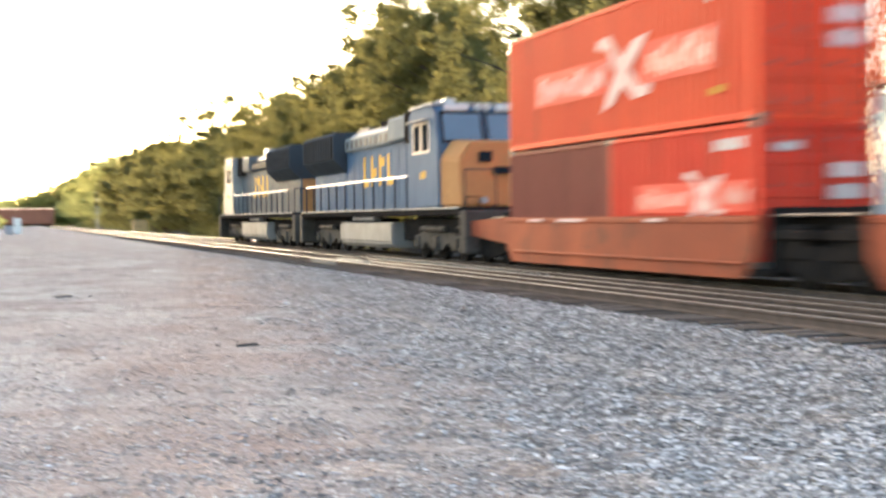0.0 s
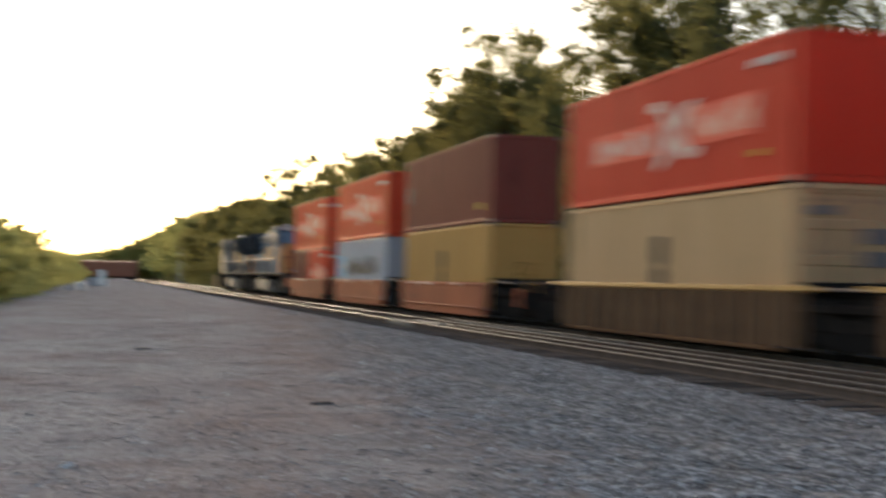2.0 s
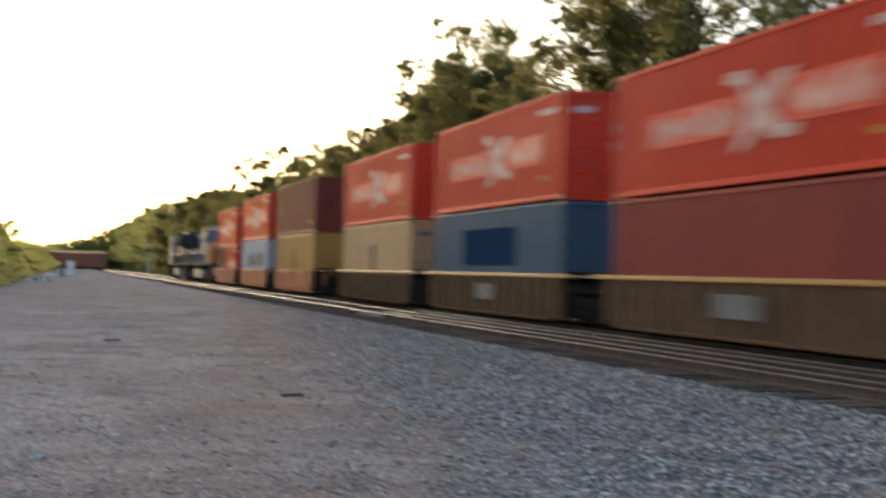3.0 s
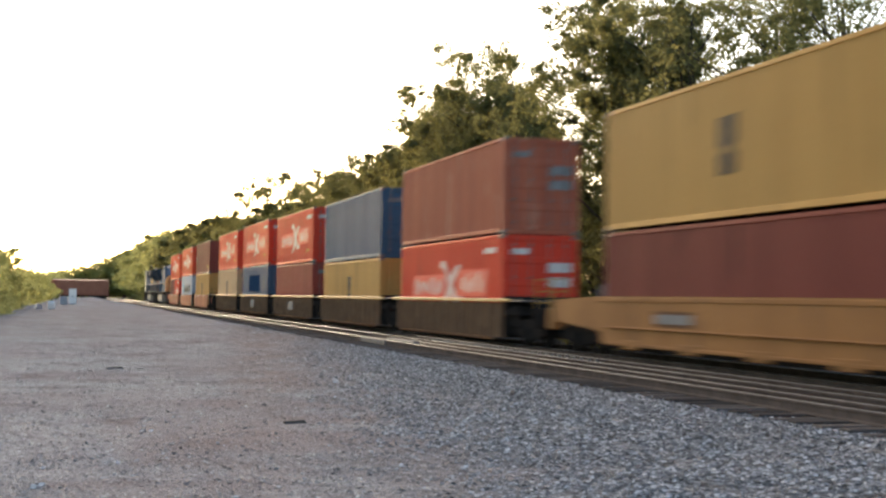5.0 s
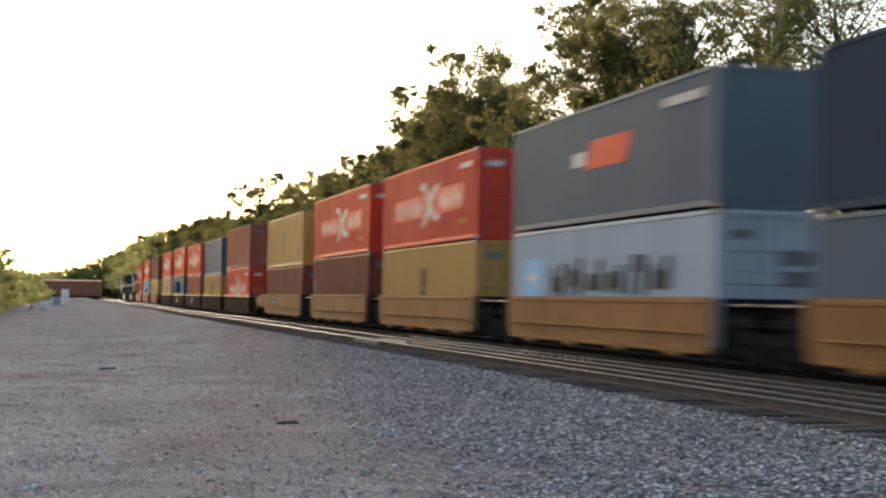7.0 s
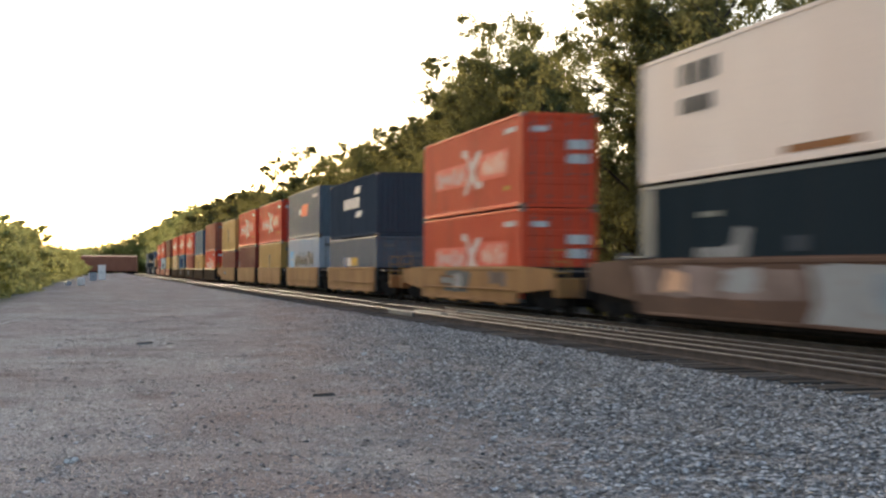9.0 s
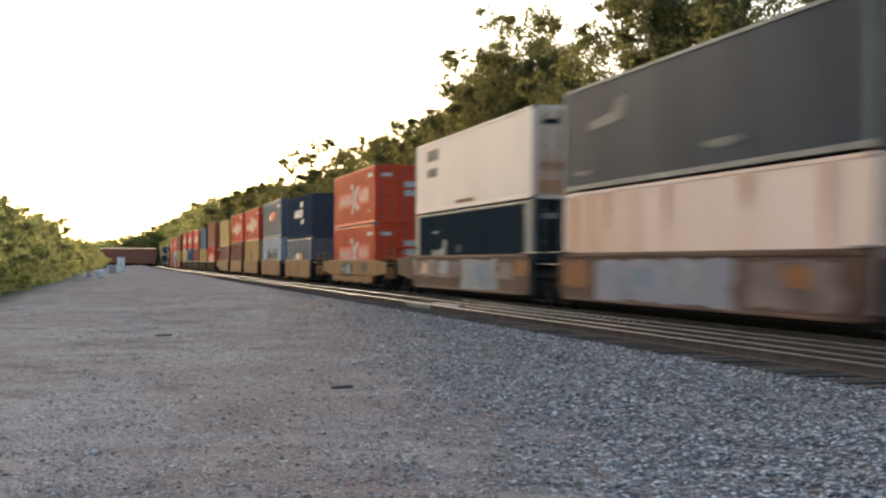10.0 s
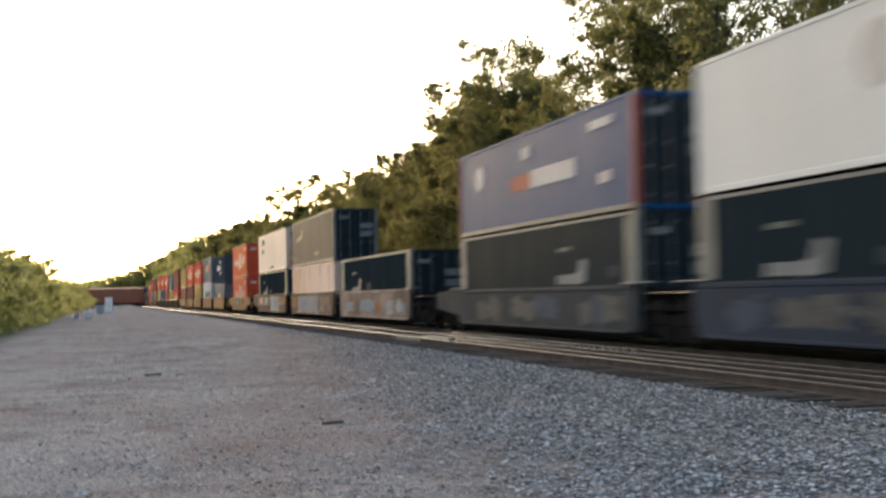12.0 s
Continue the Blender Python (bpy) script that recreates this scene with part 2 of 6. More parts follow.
M = dict(
    red=surf("red_paint", (0.78, 0.078, 0.042), (0.68, 0.066, 0.04), 0.6, 0.5, dirt=(0.30, 0.06, 0.035), stretch=(1, 1.7, 0.16), dirt_at=0.575, spec=0.015),
    orange=surf("orange_red_paint", (0.82, 0.105, 0.045), (0.72, 0.092, 0.048), 0.6, 0.5, dirt=(0.36, 0.09, 0.05), stretch=(1, 1.7, 0.16), dirt_at=0.575, spec=0.015),
    brown=surf("brown_paint", (0.265, 0.075, 0.055), (0.22, 0.063, 0.048), 0.7, 0.55, dirt=(0.10, 0.035, 0.03), stretch=(1, 1.7, 0.16), dirt_at=0.575, spec=0.015),
    maroon=surf("maroon_paint", (0.39, 0.085, 0.062), (0.32, 0.072, 0.055), 0.7, 0.55, dirt=(0.16, 0.05, 0.04), stretch=(1, 1.7, 0.16), dirt_at=0.575, spec=0.015),
    rustred=surf("rust_red_paint", (0.47, 0.14, 0.08), (0.37, 0.11, 0.07), 0.8, 0.6, dirt=(0.56, 0.32, 0.22), dirt_at=0.56, stretch=(1, 1.6, 0.14), spec=0.015),
    yellow=surf("yellow_paint", (0.59, 0.335, 0.108), (0.51, 0.285, 0.094), 0.6, 0.5, dirt=(0.30, 0.19, 0.07), stretch=(1, 1.7, 0.16), dirt_at=0.575, spec=0.015),
    tan=surf("tan_paint", (0.70, 0.46, 0.25), (0.62, 0.40, 0.21), 0.6, 0.55, dirt=(0.30, 0.2, 0.1), stretch=(1, 1.7, 0.16), dirt_at=0.575, spec=0.015),
    blue=surf("blue_paint", (0.075, 0.14, 0.205), (0.064, 0.118, 0.176), 0.6, 0.5, dirt=(0.05, 0.08, 0.13), stretch=(1, 1.7, 0.16), dirt_at=0.575, spec=0.015),
    royal=surf("royal_blue_paint", (0.014, 0.072, 0.2), (0.013, 0.06, 0.17), 0.6, 0.5, dirt=(0.018, 0.055, 0.145), stretch=(1, 1.7, 0.16), dirt_at=0.575, spec=0.015),
    navy=surf("navy_paint", (0.085, 0.093, 0.11), (0.07, 0.078, 0.094), 0.6, 0.5, dirt=(0.05, 0.05, 0.06), stretch=(1, 1.7, 0.16), dirt_at=0.575, spec=0.0),
    dark=surf("dark_teal_paint", (0.029, 0.038, 0.044), (0.023, 0.031, 0.036), 0.6, 0.45, dirt=(0.04, 0.04, 0.04), stretch=(1, 1.7, 0.16), dirt_at=0.575, spec=0.0),
    slate=surf("slate_grey_paint", (0.027, 0.039, 0.046), (0.022, 0.032, 0.038), 0.6, 0.5, dirt=(0.05, 0.05, 0.05), stretch=(1, 1.7, 0.16), dirt_at=0.575, spec=0.002),
    pale=surf("pale_blue_paint", (0.49, 0.515, 0.55), (0.43, 0.455, 0.49), 0.6, 0.5, dirt=(0.26, 0.27, 0.28), dirt_at=0.66, stretch=(1, 1.7, 0.16), spec=0.015),
    grey=surf("grey_paint", (0.165, 0.185, 0.205), (0.14, 0.16, 0.18), 0.6, 0.5, dirt=(0.12, 0.12, 0.12), stretch=(1, 1.7, 0.16), dirt_at=0.575, spec=0.015),
    silver=surf("dull_aluminium_sheet", (0.044, 0.060, 0.080), (0.036, 0.048, 0.064), 0.5, 0.5, dirt=(0.085, 0.095, 0.10), dirt_at=0.6, stretch=(1, 1, 0.25), spec=0.007),
    alu=surf("bare_aluminium_trim", (0.22, 0.222, 0.212), (0.16, 0.162, 0.155), 1.0, 0.5, metal=0.1, dirt=(0.1, 0.1, 0.09), dirt_at=0.6, spec=0.01),
    white=surf("dirty_white_paint", (0.92, 0.74, 0.63), (0.85, 0.66, 0.55), 0.5, 0.5, dirt=(0.40, 0.24, 0.15), dirt_at=0.66, stretch=(1, 1, 0.3), spec=0.015),
    chalk=surf("chalky_white_paint", (0.90, 0.84, 0.78), (0.83, 0.77, 0.70), 0.5, 0.5, dirt=(0.55, 0.47, 0.40), dirt_at=0.68, stretch=(1, 1, 0.25), spec=0.015),
    pink=surf("rust_stained_white_paint", (0.95, 0.70, 0.57), (0.88, 0.60, 0.46), 0.45, 0.55, dirt=(0.42, 0.20, 0.10), dirt_at=0.6, stretch=(1, 1, 0.3), spec=0.015),
    mark=surf("white_lettering", (0.72, 0.66, 0.62), (0.62, 0.55, 0.51), 1.2, 0.5, stretch=(1, 1, 0.4), spec=0.01),
    mark_blue=surf("light_blue_lettering", (0.20, 0.48, 0.72), (0.25, 0.5, 0.7), 1.2, 0.5, spec=0.01),
    mark_dark=surf("dark_lettering", (0.018, 0.027, 0.034), (0.014, 0.021, 0.027), 1.2, 0.5, spec=0.01),
    mark_deep=surf("deep_blue_lettering", (0.018, 0.045, 0.095), (0.02, 0.045, 0.09), 1.2, 0.5, spec=0.0),
    mark_orange=surf("orange_lettering", (0.78, 0.09, 0.038), (0.68, 0.08, 0.042), 1.2, 0.5, spec=0.01),
    mark_gold=surf("golden_lettering", (0.62, 0.36, 0.06), (0.55, 0.32, 0.06), 1.2, 0.5, spec=0.01),
    ochre=surf("ochre_car_paint", (0.34, 0.165, 0.064), (0.25, 0.122, 0.052), 0.8, 0.65, dirt=(0.17, 0.10, 0.06), dirt_at=0.56, stretch=(1, 1, 0.5), spec=0.01),
    sill_red=surf("faded_orange_car_paint", (0.39, 0.094, 0.046), (0.25, 0.068, 0.04), 0.8, 0.6, dirt=(0.15, 0.062, 0.042), dirt_at=0.52, stretch=(1, 1, 0.6), spec=0.015),
    sill_grey=surf("weathered_grey_car_paint", (0.058, 0.067, 0.076), (0.043, 0.049, 0.055), 0.5, 0.65, dirt=(0.17, 0.09, 0.055), dirt_at=0.6, spec=0.006),
    sill_pink=surf("rusty_brown_car_paint", (0.155, 0.086, 0.064), (0.085, 0.048, 0.037), 0.42, 0.65, dirt=(0.34, 0.13, 0.05), dirt_at=0.6, spec=0.015),
    sill_pale=surf("faded_pinkish_white_car_paint", (0.36, 0.265, 0.24), (0.115, 0.075, 0.06), 0.42, 0.65, dirt=(0.25, 0.10, 0.05), dirt_at=0.6, spec=0.015),
    sill_blue=surf("dull_blue_car_paint", (0.042, 0.056, 0.085), (0.045, 0.05, 0.065), 0.5, 0.6, dirt=(0.10, 0.075, 0.06), dirt_at=0.6, spec=0.006),
    spray=surf("pale_spray_paint", (0.36, 0.355, 0.35), (0.25, 0.245, 0.245), 1.1, 0.6, dirt=(0.20, 0.12, 0.09), dirt_at=0.56, spec=0.01),
    spray_rust=surf("orange_spray_paint", (0.36, 0.14, 0.045), (0.25, 0.11, 0.06), 1.1, 0.6, dirt=(0.12, 0.08, 0.065), dirt_at=0.54, spec=0.01),
    iron=surf("grimy_black_iron", (0.02, 0.018, 0.017), (0.034, 0.028, 0.024), 2.5, 0.8, dirt=(0.06, 0.04, 0.03), spec=0.0),
    ribdark=surf("dark_rusty_side_panel", (0.19, 0.105, 0.06), (0.12, 0.07, 0.045), 1.5, 0.7, dirt=(0.2, 0.10, 0.05), spec=0.0),
    chord=surf("worn_yellow_chord_paint", (0.52, 0.30, 0.08), (0.42, 0.23, 0.07), 1.5, 0.55, dirt=(0.2, 0.12, 0.06)),
    casting=surf("worn_steel_casting", (0.16, 0.12, 0.10), (0.24, 0.2, 0.18), 4, 0.55, metal=0.4),
    loco_blue=surf("locomotive_blue_paint", (0.105, 0.165, 0.235), (0.085, 0.13, 0.19), 0.8, 0.42, dirt=(0.11, 0.11, 0.11), stretch=(1, 1, 0.4), spec=0.002),
    loco_navy=surf("locomotive_dark_blue_paint", (0.06, 0.068, 0.078), (0.05, 0.055, 0.062), 0.8, 0.4, dirt=(0.07, 0.06, 0.055), stretch=(1, 1, 0.4), spec=0.0),
    loco_gold=surf("locomotive_yellow_paint", (0.54, 0.26, 0.105), (0.45, 0.21, 0.09), 0.8, 0.45, dirt=(0.28, 0.15, 0.08), spec=0.005),
    loco_grey=surf("locomotive_grey_paint", (0.13, 0.125, 0.115), (0.1, 0.095, 0.088), 0.8, 0.5, dirt=(0.06, 0.05, 0.045), spec=0.015),
    loco_dust_lit=surf("dusty_and_lit_blue_paint", (0.27, 0.285, 0.28), (0.20, 0.22, 0.23), 0.8, 0.5, dirt=(0.12, 0.125, 0.13), spec=0.002),
    loco_steel=surf("hazed_blue_grey_locomotive_paint", (0.145, 0.155, 0.16), (0.11, 0.118, 0.125), 0.8, 0.42, dirt=(0.09, 0.085, 0.08), stretch=(1, 1, 0.4), spec=0.002),
    loco_pale=surf("pale_grey_and_lit_paint", (0.38, 0.375, 0.35), (0.31, 0.305, 0.29), 0.8, 0.45, dirt=(0.2, 0.18, 0.15), spec=0.02),
    rail_white=surf("white_handrail_paint", (0.8, 0.67, 0.58), (0.73, 0.6, 0.51), 3, 0.45),
    glass=surf("dark_cab_glass", (0.015, 0.018, 0.02), (0.02, 0.022, 0.025), 1, 0.35, spec=0.0),
    # besides its gloss, a sky reflection is put into the base colour
    windshield=surf("sky_coloured_windshield", (0.10, 0.135, 0.17), (0.08, 0.11, 0.14), 1, 0.10, spec=1.0),
    tank=surf("dusty_grey_tank_paint", (0.30, 0.285, 0.265), (0.23, 0.215, 0.20), 0.8, 0.5, dirt=(0.12, 0.10, 0.085), spec=0.02),
    truck_grey=surf("dusty_grey_truck_casting", (0.105, 0.092, 0.08), (0.066, 0.058, 0.05), 1.5, 0.7, dirt=(0.04, 0.035, 0.03), dirt_at=0.55, spec=0.01),
    lamp=surf("lit_headlight_lens", (1.0, 0.86, 0.62), (1.0, 0.86, 0.62), 1, 0.3, glow=5.0),
    lens_dull=surf("unlit_headlight_lens", (0.5, 0.5, 0.48), (0.4, 0.4, 0.4), 3, 0.15),
    steel=surf("polished_rail_head_steel", (0.17, 0.165, 0.158), (0.12, 0.116, 0.11), 3, 0.36, metal=0.45, spec=0.1),
    frog=surf("worn_frog_steel", (0.17, 0.165, 0.16), (0.12, 0.115, 0.11), 3, 0.6, spec=0.02),
    rail_rust=surf("dusty_rusty_rail_web_steel", (0.125, 0.098, 0.084), (0.085, 0.068, 0.058), 3, 0.75, spec=0.0),
    tie=surf("creosoted_timber", (0.085, 0.072, 0.062), (0.14, 0.12, 0.104), 2.5, 0.85, bump=0.01, stretch=(0.3, 3, 1), vary=0.35, spec=0.0),
    rock=stone_mat("crushed_grey_stone", (0.18, 0.172, 0.163), (0.95, 0.915, 0.87)),
    cinder=stone_mat("dark_cinder", (0.06, 0.05, 0.045), (0.17, 0.145, 0.13)),
    rock_dark=stone_mat("dull_yard_stone", (0.27, 0.24, 0.22), (0.88, 0.81, 0.74)),
    bark=surf("grey_brown_bark", (0.075, 0.058, 0.045), (0.12, 0.095, 0.075), 2.0, 0.9, bump=0.02, stretch=(1, 1, 0.3), spec=0.02),
    leaf=leaf_mat("summer_leaves", (0.056, 0.074, 0.04), (0.076, 0.094, 0.05), (0.40, 0.355, 0.125)),
    # leaf colours raised to stand for bright haze towards the sun
    leaf_hazed=leaf_mat("hazed_pale_leaves", (0.18, 0.21, 0.085), (0.27, 0.29, 0.13), (0.74, 0.70, 0.27)),
    boxcar=surf("rust_brown_boxcar_paint", (0.40, 0.15, 0.09), (0.31, 0.115, 0.07), 0.6, 0.65, dirt=(0.1, 0.05, 0.035)),
    cabinet=surf("white_enamel_cabinet", (0.90, 0.86, 0.79), (0.82, 0.78, 0.71), 2, 0.45),
    cabinet_grey=surf("grey_galvanised_box", (0.42, 0.42, 0.42), (0.36, 0.36, 0.37), 2, 0.5),
    paper=surf("sun_bleached_scrap", (0.72, 0.69, 0.64), (0.6, 0.57, 0.53), 4, 0.8, spec=0.02),
    cabinet_tan_lit=surf("sunlit_tan_relay_box", (0.64, 0.42, 0.19), (0.57, 0.36, 0.16), 1, 0.5),
    mast=surf("aluminium_signal_mast", (0.55, 0.54, 0.52), (0.45, 0.44, 0.42), 2, 0.45, metal=0.3),
    ground=ground_mat())


# ---- mesh helpers ----
def mesh_of(name, bm):
    me = bpy.data.meshes.new(name)
    bmesh.ops.recalc_face_normals(bm, faces=bm.faces)
    bm.to_mesh(me)
    bm.free()
    return me


def part(name, data, material, parent=None, label="", at=None):
    """Links a bmesh or a mesh as one object; the material sits on the object, so that alike pieces share their mesh."""
    me = data if isinstance(data, bpy.types.Mesh) else mesh_of(name, data)
    if not me.materials:
        me.materials.append(material)
    ob = new(name, me)
    if me.materials[0] is not material:
        ob.material_slots[0].link = "OBJECT"
        ob.material_slots[0].material = material
    ob.parent = parent
    if at is not None:
        ob.matrix_basis = at
    if label:
        ob["label"] = label
    return ob


def thing(name, label, category, group="", kind="", at=None):
    ob = new(name)
    ob.empty_display_size = 0.3
    if at is not None:
        ob.matrix_basis = at
    return tagged(ob, label, category, group, kind)


def box(bm, x0, y0, z0, x1, y1, z1, bevel=0.0):
    v = [bm.verts.new(c) for c in ((x0, y0, z0), (x1, y0, z0), (x1, y1, z0), (x0, y1, z0), (x0, y0, z1), (x1, y0, z1), (x1, y1, z1), (x0, y1, z1))]
    f = [bm.faces.new([v[i] for i in q]) for q in ((0, 3, 2, 1), (4, 5, 6, 7), (0, 1, 5, 4), (1, 2, 6, 5), (2, 3, 7, 6), (3, 0, 4, 7))]
    if bevel:
        bmesh.ops.bevel(bm, geom=list({e for q in f for e in q.edges}), offset=bevel, segments=1, affect="EDGES")


def boxes(*rows, bevel=0.0):
    bm = bmesh.new()
    for r in rows:
        box(bm, *r, bevel=bevel)
    return bm


def prism(bm, outline, axis, a, b):
    """Extrudes an outline along x or y, from a to b. The outline is (y, z) for x and (x, z) for y."""
    put = (lambda p, q: (q, p[0], p[1])) if axis == "x" else (lambda p, q: (p[0], q, p[1]))
    v0, v1 = [bm.verts.new(put(p, a)) for p in outline], [bm.verts.new(put(p, b)) for p in outline]
    k = len(outline)
    bm.faces.new(v0)
    bm.faces.new(v1[::-1])
    for i in range(k):
        bm.faces.new((v0[i], v0[(i + 1) % k], v1[(i + 1) % k], v1[i]))


def tube(bm, a, b, r0, r1=None, n=8, cap=True):
    a, b = Vector(a), Vector(b)
    r1 = r0 if r1 is None else r1
    q = (b - a).to_track_quat("Z", "Y")
    rings = []
    for c, r in ((a, r0), (b, r1)):
        rings.append([bm.verts.new(c + q @ Vector((r * math.cos(i * math.tau / n), r * math.sin(i * math.tau / n), 0))) for i in range(n)])
    for i in range(n):
        bm.faces.new((rings[0][i], rings[0][(i + 1) % n], rings[1][(i + 1) % n], rings[1][i]))
    if cap:
        bm.faces.new(rings[0][::-1])
        bm.faces.new(rings[1])


CACHE = {}


def cached(key, build):
    if key not in CACHE:
        CACHE[key] = mesh_of(key, build())
    return CACHE[key]


# ---- ground ----
def ground_z(x, y):
    """Lineside yard, ballast shoulder, level track bed, shallow ditch under the trees."""
    pts = ((-4000, -0.36), (5.0, -0.36), (6.2, -0.335), (8.3, -0.215), (8.85, -0.195), (9.4, -0.205), (16.2, -0.21), (18.5, -0.75), (21, -0.6), (4000, -0.6))
    z = pts[-1][1]
    for (xa, za), (xb, zb) in zip(pts, pts[1:]):
        if xa <= x <= xb:
            z = za + (zb - za) * (x - xa) / (xb - xa)
            break
    if x < 8.4 and -20 < y < 320:
        z += 0.05 * noise.noise((x * 0.35, y * 0.35, 0)) + 0.018 * noise.noise((x * 1.7, y * 1.7, 3)) * (1 if y < 80 else 0)
    z += 1.0 * math.exp(-((x - 4.6) / 2.6) ** 2 - ((y - 215) / 26) ** 2)
    return z


def build_ground():
    xs = [-4000, -600, -150, -60, -30, -18] + [-12 + 0.5 * i for i in range(41)] + [8.3, 8.5, 9.0, 9.4, 10.5, 12.5, 14.5, 16.2, 17, 18.5, 21, 30, 60, 150, 600, 4000]
    xs = sorted(set(round(x, 3) for x in xs))
    ys = [-4000, -600, -120, -40, -15, 0] + [3 + 0.5 * i for i in range(120)] + [64 + 4 * i for i in range(65)] + [340, 380, 450, 600, 900, 1500, 4000]
    verts = [(x, y, ground_z(x, y)) for y in ys for x in xs]
    w = len(xs)
    faces = [(j * w + i, j * w + i + 1, (j + 1) * w + i + 1, (j + 1) * w + i) for j in range(len(ys) - 1) for i in range(w - 1)]
    me = bpy.data.meshes.new("ground")
    me.from_pydata(verts, [], faces)
    me.shade_smooth()
    ob = part("ground", me, M["ground"])
    tagged(ob, "grey gravel yard rising to a bed of crushed stone", "ground", kind="structure")


build_ground()


def stones(name, count, area, size, material, seed, label, side=0):
    """Loose crushed stones, each a squashed irregular octahedron; side 1 keeps those on the ballast's side of its ragged edge, -1 the others."""
    rng = np.random.default_rng(seed)
    x0, x1, y0, y1 = area
    base = np.array([(1, 0, 0), (0, 1, 0), (-1, 0, 0), (0, -1, 0), (0, 0, 1), (0, 0, -1)], float)
    tri = np.array([(0, 1, 4), (1, 2, 4), (2, 3, 4), (3, 0, 4), (1, 0, 5), (2, 1, 5), (3, 2, 5), (0, 3, 5)])
    xs, ys = rng.uniform(x0, x1, count), y0 + (y1 - y0) * rng.uniform(0, 1, count) ** 1.9
    # only ground that lies inside a wide wedge in front of the yard's end
    keep = (xs > -0.28 * ys + 0.6) & (xs < 0.85 * ys + 1.0)
    if side == 0:
        keep &= rng.uniform(0, 1, count) < 1.05 - (ys - y0) / (y1 - y0)
    else:
        clump = np.array([noise.noise((x * 0.5, y * 0.35, 5)) + 0.5 * noise.noise((x * 1.6, y * 1.1, 9)) for x, y in zip(xs, ys)])
        over = xs - (3.3 + np.clip(ys - 10, 0, 38) * 0.145) + 1.5 * clump
        dens = np.clip(0.5 + side * over / 3.0, 0.05 if side > 0 else 0.15, 1)
        if side < 0:
            dens *= np.clip(0.36 - 1.2 * clump + 0.12 * np.clip(13 - ys, 0, 6), 0.04, 1)
        keep &= rng.uniform(0, 1, count) < dens
    xs, ys, count = xs[keep], ys[keep], int(keep.sum())
    s = size * rng.uniform(0.5, 1.5, count)
    v = base[None] * rng.uniform(0.55, 1.15, (count, 6, 1)) * s[:, None, None] * np.array([1, 1, 0.30])
    a = rng.uniform(0, math.tau, count)
    ca, sa = np.cos(a)[:, None], np.sin(a)[:, None]
    tilt = rng.uniform(-0.4, 0.4, count)[:, None]
    vx, vy, vz = v[..., 0] * ca - v[..., 1] * sa, v[..., 0] * sa + v[..., 1] * ca, v[..., 2] + tilt * v[..., 0]
    zs = np.array([ground_z(x, y) for x, y in zip(xs, ys)])
    co = np.stack([vx + xs[:, None], vy + ys[:, None], vz + zs[:, None] + 0.12 * s[:, None]], -1).reshape(-1, 3)
    fa = (tri[None] + 6 * np.arange(count)[:, None, None]).reshape(-1, 3)
    me = bpy.data.meshes.new(name)
    me.from_pydata(co.tolist(), [], fa.tolist())
    tagged(part(name, me, material), label, "gravel", kind="stuff")


stones("ballast_stones", 135000, (-1.0, 9.55, 6.5, 75), 0.029, M["rock"], 1, "loose blue-grey crushed stones on the track bed shoulder", 1)
stones("yard_stones", 130000, (-7, 7.5, 6.5, 48), 0.0135, M["rock_dark"], 2, "small dull stones scattered over the packed yard", -1)
stones("coarse_gravel", 30000, (-4, 5, 6.5, 17), 0.018, M["rock_dark"], 4, "coarse pale gravel loose over the packed yard")
stones("cinders", 4200, (-7, 8.0, 6.5, 60), 0.019, M["cinder"], 3, "dark cinders and bark chips strewn over the gravel")


# ---- tracks ----
def rail_bm(x0, y0, x1, y1, head):
    """A rail between two points of the plan: foot and web, or the head alone."""
    bm = bmesh.new()
    prof = ((-0.036, -0.007), (0.036, -0.007), (0.036, -0.004), (0.030, 0), (-0.030, 0), (-0.036, -0.004)) if head else \
        ((-0.07, -0.17), (0.07, -0.17), (0.07, -0.155), (0.012, -0.135), (0.012, -0.05), (0.034, -0.04), (0.034, -0.008), (-0.034, -0.008), (-0.034, -0.04), (-0.012, -0.05), (-0.012, -0.135), (-0.07, -0.155))
    v0, v1 = [bm.verts.new((x0 + a, y0, b)) for a, b in prof], [bm.verts.new((x1 + a, y1, b)) for a, b in prof]
    for i in range(len(prof)):
        j = (i + 1) % len(prof)
        bm.faces.new((v0[i], v0[j], v1[j], v1[i]))
    bm.faces.new(v0[::-1])
    bm.faces.new(v1)
    return bm


def build_track(name, label, rails, ties, tie_x):
    tr = thing(name, label, "railway track", kind="structure")
    for x0, y0, x1, y1 in rails:
        r = part("rail", rail_bm(x0, y0, x1, y1, False), M["rail_rust"], tr, "rusty steel rail")
        part("rail_head", rail_bm(x0, y0, x1, y1, True), M["steel"], r, "polished running surface")
    me = cached("tie", lambda: boxes((-1.3, -0.115, -0.35, 1.3, 0.115, -0.165), bevel=0.012))
    rnd = random.Random(name)
    for i in range(ties[0]):
        part("tie", me, M["tie"], tr, at=pose(tie_x + rnd.uniform(-0.07, 0.07), ties[1] + 0.52 * i, rnd.uniform(-0.012, 0.008), 0, 0, rnd.uniform(-1.2, 1.2)))
    return tr


